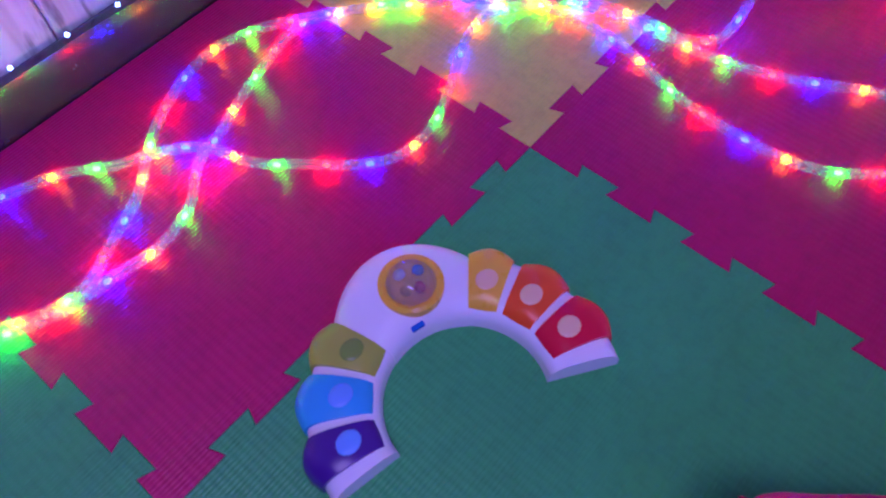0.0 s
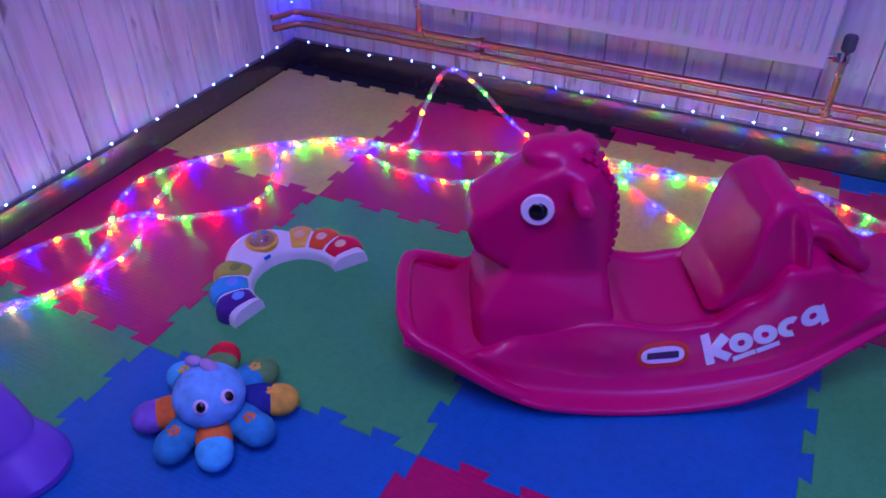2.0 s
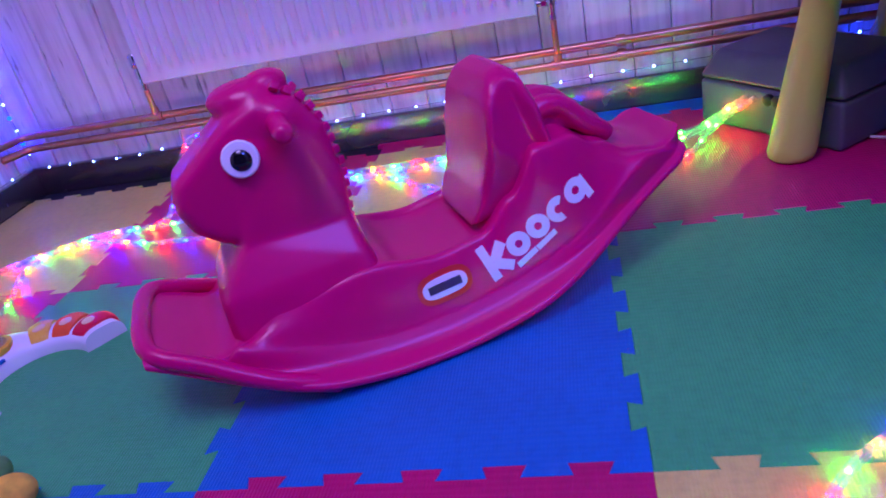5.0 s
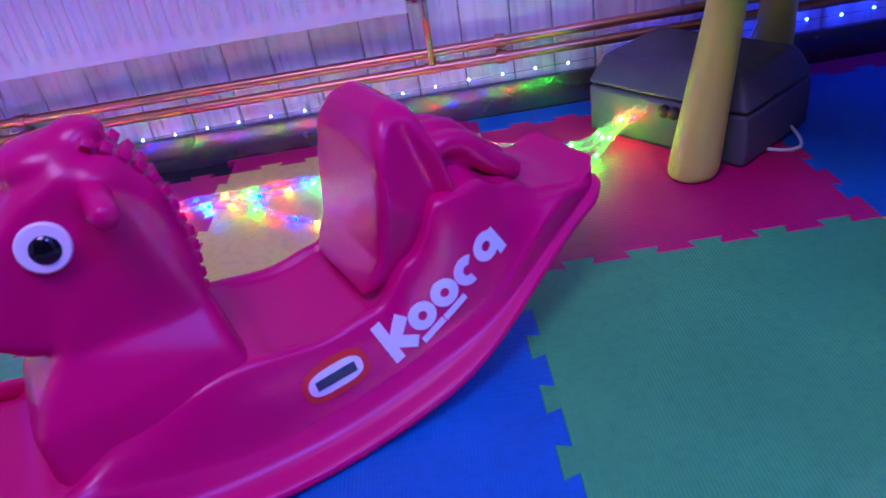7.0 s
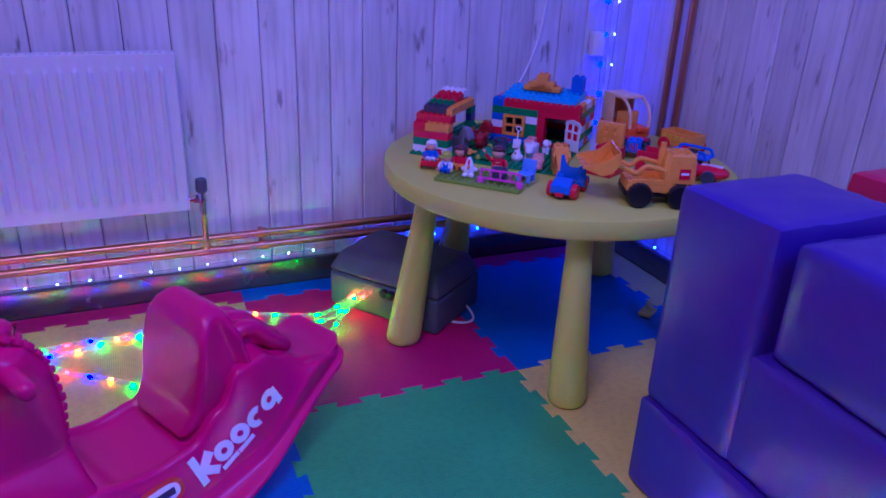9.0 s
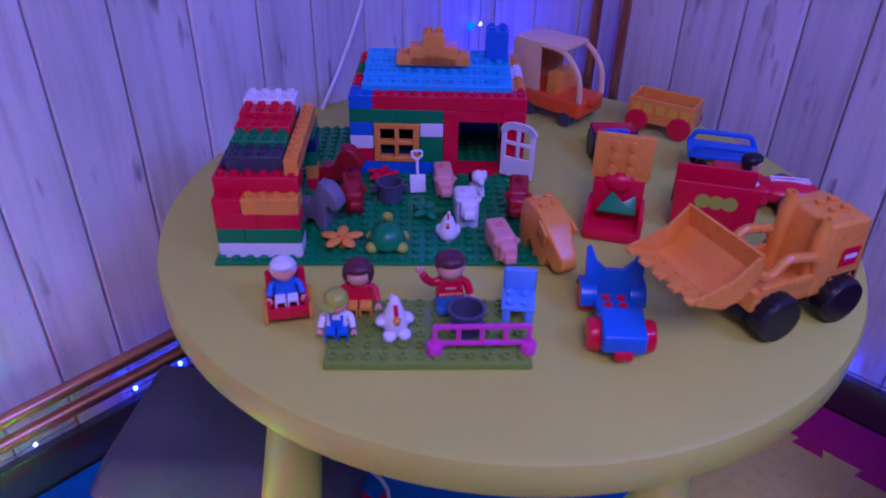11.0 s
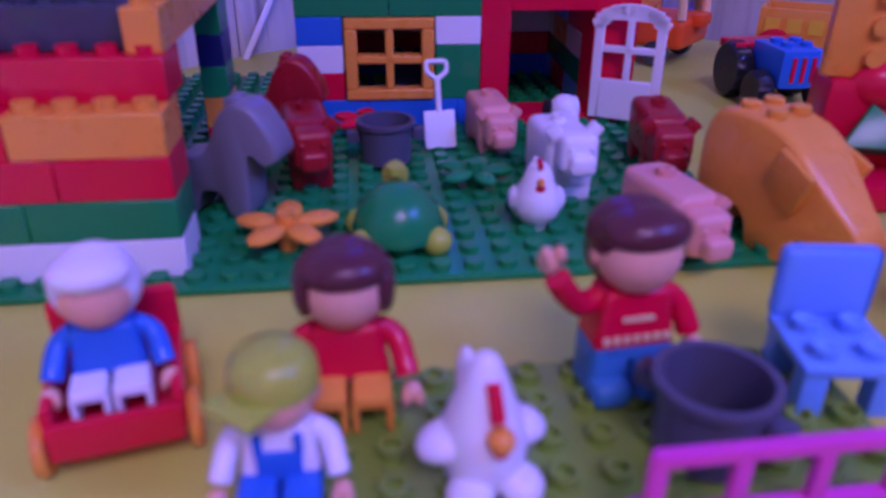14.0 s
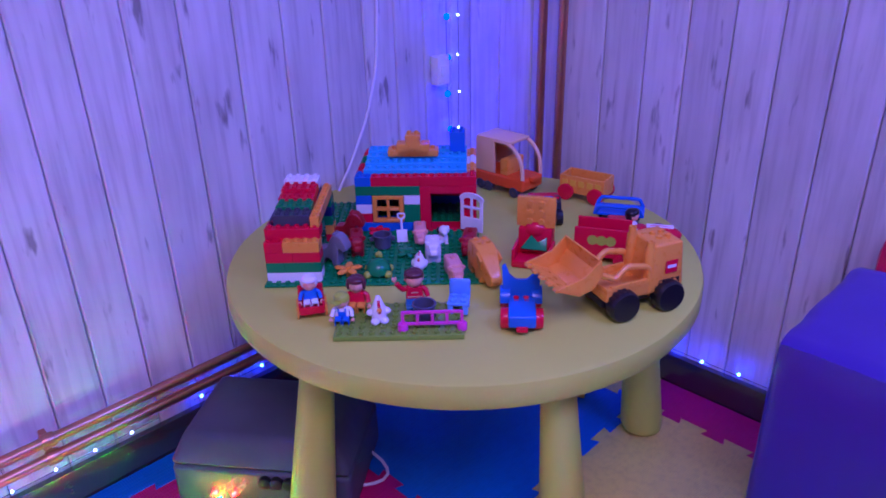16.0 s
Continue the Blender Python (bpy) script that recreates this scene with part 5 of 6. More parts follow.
def rearing(name, x, y, turn, label, colour, z=ZP, s=1.0):
    """A standing pony: upright chest and neck with a lowered head."""
    bm = bmesh.new()
    pillow(bm, rounded([(-0.024, 0.0), (-0.026, 0.026), (-0.020, 0.036), (-0.004, 0.036), (0.004, 0.048), (0.008, 0.060), (0.018, 0.068), (0.029, 0.066), (0.040, 0.050), (0.043, 0.038), (0.036, 0.034), (0.028, 0.042), (0.023, 0.036), (0.022, 0.0), (0.010, 0.0), (0.006, 0.016), (-0.008, 0.016), (-0.011, 0.0)]), 0.0120, 0.004)
    for k in range(5):
        ball(bm, (0.004 + 0.0028 * k, 0, 0.045 + 0.0052 * k), (0.0045, 0.0030, 0.0042), u=8, v=6)
    for q in (-1, 1):
        box(bm, 0.012, 0.018, q * 0.006 - 0.002, q * 0.006 + 0.002, 0.058, 0.069, 0.001)
    for v in bm.verts:
        v.co *= s
    ob = part(name, bm, COL[colour])
    ob.matrix_world = TOY @ pose(x, y, z, 0, 0, turn)
    tagged(ob, label, "toy animal", "toy animals")


rearing("toy_pony", 0.112, 0.090, -20, "grey plastic toy pony by the barn", "grey")
rearing("toy_pony", 0.130, 0.20, -10, "dark brown plastic toy pony behind the barn", "darkred", s=0.95)

# orange elephant-like animal: arched legs, sloping shoulders and a lowered head
bm = bmesh.new()
W2 = 0.0185
pillow(bm, rounded([(-0.034, 0.0), (-0.036, 0.050), (-0.031, 0.066), (-0.020, 0.072), (0.010, 0.070), (0.028, 0.060), (0.044, 0.044), (0.062, 0.028), (0.066, 0.018), (0.058, 0.008), (0.050, 0.006), (0.044, 0.016), (0.034, 0.020), (0.030, 0.0), (0.006, 0.0), (0.003, 0.016), (-0.005, 0.023), (-0.013, 0.016), (-0.015, 0.0)], 1), W2, 0.005, m=pose(0, 0, 0, 0, 0, -90))
for v in bm.verts:
    k = max(0.0, min(1.0, (-v.co.y - 0.024) / 0.035))
    v.co.x *= 1 - 0.42 * k
for q in (-1, 1):
    box(bm, -0.0022, 0.0022, -0.012, 0.012, -0.014, 0.012, 0.002, pose(q * 0.0180, -0.024, 0.046, 24, q * 8, q * 6))
studs(bm, 2, 2, 0.0702, x0=-P, y0=-0.010)
ob = part("toy_elephant", bm, COL["orange"])
ob.matrix_world = TOY @ pose(0.406, 0.030, 0.0005, 0, 0, 20)
tagged(ob, "orange plastic toy elephant at the plate corner", "toy animal", "toy animals")

# turtle
bm = bmesh.new()
lathe(bm, [(0.026, 0), (0.027, 0.004), (0.023, 0.016), (0.014, 0.026), (0.006, 0.029), (0, 0.0295)], 24, pose(0, 0, 0.008), 0)
for x, y in ((-0.021, -0.016), (0.021, -0.016), (-0.022, 0.014), (0.022, 0.014)):
    ball(bm, (x, y, 0.008), (0.009, 0.009, 0.0085), mat=1, u=12, v=8)
ball(bm, (0, 0.022, 0.034), (0.008, 0.009, 0.009), mat=1, u=12, v=8)
rod(bm, (0, 0.018, 0.016), (0, 0.021, 0.032), 0.006, mat=1)
lathe(bm, [(SR, 0), (SR, SH), (0, SH)], 10, pose(0, 0.014, 0.038), 1)
ob = part("toy_turtle", bm, [COL["green"], COL["lime"]])
ob.matrix_world = TOY @ pose(0.209, 0.038, ZP, 0, 0, 0) @ Matrix.Scale(0.9, 4)
tagged(ob, "green plastic toy turtle with lime legs", "toy animal", "toy animals")


def hen(x, y, turn, z, s, label, tall=True):
    bm = bmesh.new()
    if tall:
        lathe(bm, [(0.011, 0.002), (0.0125, 0.006), (0.0142, 0.013), (0.0145, 0.019), (0.0125, 0.027), (0.0094, 0.035), (0.0066, 0.043), (0.0042, 0.0485), (0.002, 0.0505), (0, 0.0510)], 22, None, 0)
        for q in (-1, 1):
            ball(bm, (0, 0, 0), (0.0105, 0.0085, 0.0060), pose(q * 0.0120, 0.001, 0.0195, 0, q * 16, 0), mat=0, u=14, v=9)
            ball(bm, (q * 0.0085, -0.0115, 0.0062), (0.0078, 0.0088, 0.0062), mat=0, u=14, v=9)
        sweep(bm, smooth_path([(0, -0.0060, 0.0440), (0, -0.0095, 0.038), (0, -0.0120, 0.032)], 0.002), 0.0025, 8, 1)
        ball(bm, (0, -0.0140, 0.0285), (0.0046, 0.0050, 0.0040), mat=2, u=12, v=8)
        ball(bm, (0, -0.0140, 0.0250), (0.0030, 0.0034, 0.0030), mat=1, u=10, v=7)
    else:
        lathe(bm, [(0.0075, 0), (0.0085, 0.004), (0.0145, 0.010), (0.0165, 0.017), (0.0145, 0.025), (0.0105, 0.031), (0.0088, 0.037), (0.006, 0.042), (0, 0.044)], 20, Matrix.Diagonal((1, 1.1, 1, 1)), 0)
        for q in (-1, 1):
            ball(bm, (q * 0.0142, 0.003, 0.018), (0.0045, 0.010, 0.008), mat=0, u=12, v=8)
        for k in range(3):
            ball(bm, (0, -0.007 + 0.004 * k, 0.0435 + 0.001 * (k == 1)), (0.0018, 0.0028, 0.003), mat=1, u=8, v=6)
        ball(bm, (0, -0.0115, 0.0345), (0.0026, 0.0045, 0.0026), mat=2, u=10, v=6)
        ball(bm, (0, -0.0110, 0.0300), (0.0034, 0.0028, 0.0030), mat=1, u=10, v=6)
    ball(bm, (0, 0.016, 0.030), (0.0035, 0.006, 0.012), mat=0, u=10, v=7)
    for v in bm.verts:
        v.co *= s
    ob = part("toy_hen", bm, [COL["white"], COL["red"], COL["orange"]])
    ob.matrix_world = TOY @ pose(x, y, z, 0, 0, turn)
    tagged(ob, label, "toy animal", "toy animals")


hen(0.286, 0.052, -5, ZP, 0.85, "small white plastic toy hen on the green plate", tall=False)
hen(0.2245, -0.139, 12, ZL, 0.95, "white plastic toy hen on the olive plate")
bm = bmesh.new()
ball(bm, (0, 0.004, 0.012), (0.010, 0.014, 0.012), mat=0)
ball(bm, (0, -0.004, 0.030), (0.0105, 0.011, 0.010), mat=0)
ball(bm, (0, -0.014, 0.027), (0.005, 0.006, 0.005), mat=0)
for q in (-1, 1):
    ball(bm, (q * 0.0105, 0.001, 0.029), (0.003, 0.006, 0.008), mat=1 if q < 0 else 0, u=10, v=7)
    rod(bm, (q * 0.005, -0.008, 0), (q * 0.005, -0.003, 0.016), 0.0038)
ob = part("toy_dog", bm, [COL["white"], COL["black"]])
ob.matrix_world = TOY @ pose(0.331, 0.175, ZP, 0, 0, 14)
tagged(ob, "white plastic toy dog with a black ear", "toy animal", "toy animals")


# ---- flowers, pots, shovel, chair, fence ----
def flower(x, y, colour, label, turn=0, r=0.021, h=0.012):
    ob = toy("toy_flower", x, y, turn, label, "toy flower", "toy flowers", ZP)
    bm = bmesh.new()
    for k in range(5):
        a = 2 * math.pi * k / 5
        ball(bm, (r * 0.62 * math.cos(a), r * 0.62 * math.sin(a), h), (r * 0.5, r * 0.30, 0.0036), Matrix.Translation((0, 0, 0)) @ Matrix.Translation((r * 0.62 * math.cos(a), r * 0.62 * math.sin(a), h)) @ pose(0, 0, 0, 0, 0, math.degrees(a)) @ Matrix.Translation((-r * 0.62 * math.cos(a), -r * 0.62 * math.sin(a), -h)), u=12, v=7)
    part("petals", bm, COL[colour], ob)
    bm = bmesh.new()
    lathe(bm, [(0.005, 0), (0.005, h), (SR, h), (SR, h + SH + 0.002), (SR * 0.6, h + SH + 0.002), (0, h + SH)], 14)
    part("stem", bm, COL[colour], ob)


flower(0.152, 0.038, "orange", "orange plastic toy flower on the green plate", 18, 0.025, 0.014)
flower(0.195, 0.212, "red", "red plastic toy flower beside the house", 10, 0.022, 0.014)
flower(0.261, 0.112, "green", "green plastic leaf piece on the base plate", 0, 0.022, 0.010)


def pot(x, y, z, s, label, turn):
    ob = toy("toy_pot", x, y, turn, label, "toy pot", "toy pots", z)
    bm = bmesh.new()
    lathe(bm, [(0.012 * s, 0), (0.0165 * s, 0.001), (0.0175 * s, 0.024 * s), (0.0195 * s, 0.025 * s), (0.0195 * s, 0.028 * s), (0.0165 * s, 0.028 * s), (0.0150 * s, 0.004), (0, 0.004)], 28, closed=True)
    part("bowl", bm, COL["iron"], ob)
    for q in (-1, 1):
        bm = bmesh.new()
        box(bm, q * 0.0215 * s - 0.004 * s, q * 0.0215 * s + 0.004 * s, -0.004, 0.004, 0.014 * s, 0.022 * s, 0.0015)
        part("handle", bm, COL["iron"], ob)


pot(0.208, 0.155, ZP + 0.003, 1.0, "dark grey toy cooking pot on the green plate", 5)
pot(0.300, -0.133, ZL, 1.04, "dark grey toy cooking pot on the olive plate", -50)
shov = toy("toy_shovel", 0.247, 0.175, 6, "white plastic toy shovel stuck upright on the plate", "toy shovel", "", ZP)
shov.matrix_world = shov.matrix_world @ pose(0, 0, 0.003, -18, 0, 0)
bm = bmesh.new()
box(bm, -0.011, 0.011, -0.0015, 0.0015, 0.0, 0.026, 0.0012)
part("blade", bm, COL["white"], shov)
bm = bmesh.new()
rod(bm, (0, 0, 0.024), (0, 0, 0.048), 0.0022)
part("shaft", bm, COL["white"], shov)
bm = bmesh.new()
sweep(bm, bent([Vector(q) for q in ((0, 0, 0.047), (-0.007, 0, 0.052), (-0.007, 0, 0.059), (0.007, 0, 0.059), (0.007, 0, 0.052), (0, 0, 0.047))], 0.002, 3), 0.0018, 8)
part("grip", bm, COL["white"], shov)

chair = toy("toy_chair", 0.358, -0.107, -8, "light blue plastic toy chair on the olive plate", "toy chair", "", ZL)
bm = bmesh.new()
box(bm, -0.018, 0.018, -0.018, 0.018, 0.017, 0.021, 0.0012)
for i in (-1, 1):
    for j in (-1, 1):
        lathe(bm, [(SR, 0), (SR, SH), (SR * 0.6, SH), (0, SH * 0.4)], 12, pose(i * P / 2, j * P / 2 - 0.001, 0.0208))
part("seat", bm, COL["lightblue"], chair)
bm = bmesh.new()
box(bm, -0.018, 0.018, 0.015, 0.0195, 0.020, 0.050, 0.004, seg=3)
part("backrest", bm, COL["lightblue"], chair)
for i in (-1, 1):
    for j in (-1, 1):
        bm = bmesh.new()
        box(bm, i * 0.0125 - 0.0045, i * 0.0125 + 0.0045, j * 0.0125 - 0.0045, j * 0.0125 + 0.0045, 0, 0.0172, 0.001)
        part("leg", bm, COL["lightblue"], chair)

fence = toy("toy_fence", 0.260, -0.170, 1, "pink plastic toy fence along the olive plate", "toy fence", "", ZL)
FL = 0.108
for z in (0.012, 0.033):
    bm = bmesh.new()
    box(bm, 0.004, FL - 0.004, -0.0022, 0.0022, z - 0.0024, z + 0.0024, 0.0012)
    part("rail", bm, COL["fence"], fence)
for k in range(5):
    x = 0.006 + k * (FL - 0.012) / 4
    bm = bmesh.new()
    box(bm, x - 0.0026, x + 0.0026, -0.0018, 0.0018, 0.012, 0.034, 0.001)
    part("post", bm, COL["fence"], fence)
for x in (0.006, FL - 0.006):
    bm = bmesh.new()
    lathe(bm, [(0.0085, 0), (0.0085, 0.011), (0.007, 0.013)], 16, pose(x, 0, 0))
    part("foot", bm, COL["fence"], fence)


# ---- toy vehicles ----
def wheel(parent, x, y, r, w, colour, hub="red", tread=False):
    """A wheel with its axle along x."""
    bm = bmesh.new()
    n = 48 if tread else 24
    lathe(bm, [(r * 0.55, -w / 2), (r * 0.92, -w / 2), (r, -w * 0.3), (r, 0), (r, w * 0.3), (r * 0.92, w / 2), (r * 0.55, w / 2)], n)
    if tread:
        for v in bm.verts:
            if v.co.xy.length > r * 0.97:
                a = math.atan2(v.co.y, v.co.x) / (2 * math.pi) * n + (1.5 if v.co.z > w * 0.1 else 0)
                v.co.xy *= 1.03 if int(round(a)) % 3 else 0.93
    bmesh.ops.transform(bm, matrix=pose(x, y, r, 0, 90, 0), verts=bm.verts)
    ty = part("wheel", bm, COL[colour], parent)
    bm = bmesh.new()
    for q in (-1, 1):
        lathe(bm, [(r * 0.56, 0), (r * 0.5, w * 0.08), (r * 0.18, w * 0.02), (0, w * 0.1)], 18, pose(x + q * w * 0.42, y, r, 0, q * 90, 0))
    part("hub", bm, COL[hub], ty)


# wheel loader: its nose points along -y
dig = toy("toy_wheel_loader", 0.655, -0.076, -68, "orange toy wheel loader with black tyres and raised bucket", "toy digger", size=1.07)
for x in (-0.040, 0.040):
    for y in (-0.042, 0.042):
        wheel(dig, x, y, 0.0255, 0.024, "black", "black", True)
bm = bmesh.new()
box(bm, -0.026, 0.026, -0.070, 0.070, 0.018, 0.030, 0.002)
part("chassis", bm, COL["black"], dig)
bm = bmesh.new()
for v in box(bm, -0.036, 0.036, 0.006, 0.074, 0.030, 0.112, 0.005, seg=3):
    k = (v.co.z - 0.030) / 0.082
    v.co.y += 0.010 * k if v.co.y < 0.04 else -0.006 * k
    v.co.x *= 1 - 0.10 * k
for i in (-1, 1):
    for j in (-1, 1):
        lathe(bm, [(SR, 0), (SR, SH), (SR * 0.6, SH), (0, SH * 0.4)], 12, pose(i * P / 2, 0.047 + j * P / 2, 0.1116))
for q in (-1, 1):
    lathe(bm, [(0.0085, -0.07), (0.0080, 0.006), (0.0060, 0.010), (0.0060, 0.020), (0.0035, 0.020), (0.0035, 0.012), (0, 0.012)], 16, pose(q * 0.024, 0.012, 0.1040 - 0.006 * (q > 0)))
part("engine_cover", bm, COL["orange"], dig)
bm = bmesh.new()
box(bm, -0.034, 0.034, -0.068, 0.014, 0.030, 0.046, 0.003)
box(bm, -0.034, 0.034, -0.068, -0.050, 0.044, 0.054, 0.003)
box(bm, -0.034, -0.028, -0.06, 0.014, 0.044, 0.058, 0.002)
box(bm, 0.028, 0.034, -0.06, 0.014, 0.044, 0.058, 0.002)
part("cab_floor", bm, COL["orange"], dig)
for q in (-1, 1):
    bm = bmesh.new()
    sweep(bm, bent([Vector(p) for p in ((q * 0.030, 0.012, 0.052), (q * 0.030, 0.006, 0.078), (q * 0.030, -0.034, 0.086), (q * 0.030, -0.052, 0.068), (q * 0.028, -0.096, 0.088))], 0.008), 0.0052, 8)
    part("lift_arm", bm, COL["orange"], dig)
# bucket: an open scoop
bm = bmesh.new()
prof = [(-0.162, 0.080), (-0.128, 0.066), (-0.106, 0.072), (-0.090, 0.094), (-0.094, 0.118)]
th = 0.0028
for (ya, za), (yb, zb) in zip(prof, prof[1:]):
    vs = [(-0.051, ya, za), (0.051, ya, za), (0.051, yb, zb), (-0.051, yb, zb)]
    nrm = (Vector(vs[1]) - Vector(vs[0])).cross(Vector(vs[3]) - Vector(vs[0])).normalized() * th
    a = [bm.verts.new(v) for v in vs]
    b = [bm.verts.new(Vector(v) + nrm) for v in vs]
    bm.faces.new(a)
    bm.faces.new(b)
    for k in range(4):
        bm.faces.new((a[k], a[(k + 1) % 4], b[(k + 1) % 4], b[k]))
for q in (-1, 1):
    side = [(-0.166, 0.084), (-0.128, 0.067), (-0.107, 0.073), (-0.091, 0.094), (-0.095, 0.117), (-0.120, 0.096)]
    a = [bm.verts.new((q * 0.051, y, z)) for y, z in side]
    b = [bm.verts.new((q * 0.048, y, z)) for y, z in side]
    bm.faces.new(a)
    bm.faces.new(b)
    for k in range(6):
        bm.faces.new((a[k], a[(k + 1) % 6], b[(k + 1) % 6], b[k]))
for k in range(5):
    box(bm, -0.044 + k * 0.022 - 0.006, -0.044 + k * 0.022 + 0.006, -0.168, -0.158, 0.0795, 0.0830, 0.001)
part("bucket", bm, COL["orange"], dig)
for q in (-1, 1):
    bm = bmesh.new()
    box(bm, q * 0.0364 - 0.0004, q * 0.0364 + 0.0004, 0.036, 0.058, 0.062, 0.084)
    part("sticker", bm, COL["red"], dig, "plain red square patch", False)
    bm = bmesh.new()
    box(bm, q * 0.0369 - 0.0004, q * 0.0369 + 0.0004, 0.039, 0.055, 0.071, 0.076)
    part("sticker", bm, COL["white"], dig, "plain white bar", False)
    bm = bmesh.new()
    box(bm, q * 0.0364 - 0.0004, q * 0.0364 + 0.0004, 0.026, 0.064, 0.040, 0.052)
    part("sticker", bm, COL["black"], dig, "black and orange hazard stripes", False)
    for k in range(4):
        bm = bmesh.new()
        box(bm, q * 0.0369 - 0.0004, q * 0.0369 + 0.0004, -0.0020, 0.0020, -0.0062, 0.0062, 0, pose(0, 0.031 + k * 0.009, 0.046, 38, 0, 0))
        part("stripe", bm, COL["orange"], dig)

# blue open car
jeep = toy("toy_jeep", 0.463, -0.118, -4, "blue open toy car with red wheels", "toy car", "toy cars")
for x in (-0.027, 0.027):
    for y in (-0.034, 0.036):
        wheel(jeep, x, y, 0.0175, 0.016, "red", "red")
bm = bmesh.new()
box(bm, -0.021, 0.021, -0.046, 0.056, 0.012, 0.026, 0.003)
for v in box(bm, -0.0225, 0.0225, -0.062, -0.020, 0.014, 0.044, 0.004, seg=3):
    v.co.z -= 0.008 * max(0.0, (-v.co.y - 0.03) / 0.03) * (v.co.z > 0.03)
part("bonnet", bm, COL["blue"], jeep)
for q in (-1, 1):
    for y, r in ((0.036, 0.0215),):
        bm = bmesh.new()
        pillow(bm, [(r * math.cos(a), r * math.sin(a)) for a in (math.pi * k / 10 for k in range(11))] + [(-r * 0.86, 0.0), (-r * 0.6, r * 0.62), (0.0, r * 0.86), (r * 0.6, r * 0.62), (r * 0.86, 0.0)][::1], 0.009, 0.001, m=pose(q * 0.027, y, 0.017, 0, 0, 90))
        part("mudguard", bm, COL["blue"], jeep)
bm = bmesh.new()
pillow(bm, [(-0.030, 0.022), (-0.033, 0.078), (-0.028, 0.081), (-0.021, 0.064), (-0.010, 0.054), (0.010, 0.054), (0.021, 0.064), (0.028, 0.081), (0.033, 0.078), (0.030, 0.022)], 0.004, 0.001, m=pose(0, 0.026, 0, -10, 0, 0))
part("backrest", bm, COL["blue"], jeep, "blue backrest with a scooped top")
bm = bmesh.new()
for i in (-1, 1):
    for j in range(3):
        lathe(bm, [(SR, 0), (SR, SH * 0.5), (0, SH * 0.5)], 10, pose(i * P / 2, -0.002 + j * P * 0.85 - 0.008, 0.0255))
part("seat_pegs", bm, COL["red"], jeep, "red pegs")
bm = bmesh.new()
box(bm, -0.010, 0.010, -0.066, -0.056, 0.008, 0.018, 0.003)
part("tow_hook", bm, COL["red"], jeep)

# red cart with an orange panel standing on end
tip = toy("toy_trailer", 0.508, 0.093, -17, "red toy trailer tipped on end with an orange studded panel", "toy trailer", size=1.10)
bm = bmesh.new()
box(bm, -0.034, 0.034, -0.036, 0.040, 0.0, 0.014, 0.004)
box(bm, -0.030, 0.030, 0.000, 0.040, 0.012, 0.062, 0.006)
box(bm, -0.034, -0.028, -0.034, 0.02, 0.010, 0.034, 0.002)
box(bm, 0.028, 0.034, -0.034, 0.02, 0.010, 0.034, 0.002)
ball(bm, (0, 0.006, 0.058), (0.020, 0.010, 0.014))
part("body", bm, COL["red"], tip)
bm = bmesh.new()
box(bm, -0.034, 0.034, 0.006, 0.016, 0.062, 0.118, 0.003)
for i in range(2):
    for j in range(3):
        lathe(bm, [(SR, 0), (SR, SH), (0, SH)], 12, pose(-0.010 + i * 0.020, 0.0062, 0.074 + j * 0.0165, 90, 0, 0))
part("panel", bm, COL["orange"], tip, "orange studded panel")
bm = bmesh.new()
pillow(bm, [(-0.022, 0.0), (0.024, 0.0), (0.022, 0.024), (0.008, 0.014), (-0.006, 0.026)], 0.006, 0.002, m=pose(0, -0.012, 0.026, -35, 0, 0))
part("green_block", bm, COL["green"], tip, "green slope piece")

# blue tractor
tra = toy("toy_tractor", 0.553, 0.292, 0, "blue toy tractor with black tyres", "toy tractor")
for x in (-0.028, 0.028):
    wheel(tra, x, 0.020, 0.024, 0.016, "black", "red", True)
    wheel(tra, x, -0.026, 0.0165, 0.014, "black", "slate", True)
bm = bmesh.new()
box(bm, -0.019, 0.019, -0.040, 0.012, 0.020, 0.052, 0.004)
studs(bm, 2, 2, 0.0515, x0=-P, y0=-0.032)
part("bonnet", bm, COL["blue"], tra)
bm = bmesh.new()
box(bm, -0.034, 0.034, 0.010, 0.044, 0.040, 0.048, 0.003)
box(bm, -0.018, 0.018, 0.012, 0.044, 0.018, 0.042, 0.003)
part("rear_body", bm, COL["red"], tra)
bm = bmesh.new()
for k in range(3):
    box(bm, -0.010 + k * 0.0085, -0.007 + k * 0.0085, -0.0415, -0.0395, 0.026, 0.046)
part("grille", bm, COL["red"], tra)

# long red cart with black rails
cart = toy("toy_cart", 0.642, 0.104, -17, "red open toy cart with patterned sides", "toy cart")
for a, b, c, d, e, f in ((-0.052, 0.052, -0.030, -0.024, 0.012, 0.072), (-0.052, 0.052, 0.024, 0.030, 0.012, 0.072), (-0.050, -0.044, -0.024, 0.024, 0.010, 0.040), (0.044, 0.050, -0.024, 0.024, 0.010, 0.040), (-0.044, 0.044, -0.024, 0.024, 0.010, 0.016)):
    bm = bmesh.new()
    box(bm, a, b, c, d, e, f, 0.002)
    part("panel", bm, COL["red"], cart)
for x in (-0.034, 0.034):
    bm = bmesh.new()
    lathe(bm, [(0.010, -0.034), (0.010, 0.034)], 16, pose(x, 0, 0.010, 90, 0, 0))
    part("wheel", bm, COL["red"], cart)
bm = bmesh.new()
for q in (-1, 0, 1):
    lathe(bm, [(0.010, 0), (0.010, 0.0006), (0.0075, 0.0008), (0.0075, 0.0003)], 18, pose(q * 0.017, -0.0298, 0.048, 90, 0, 0))
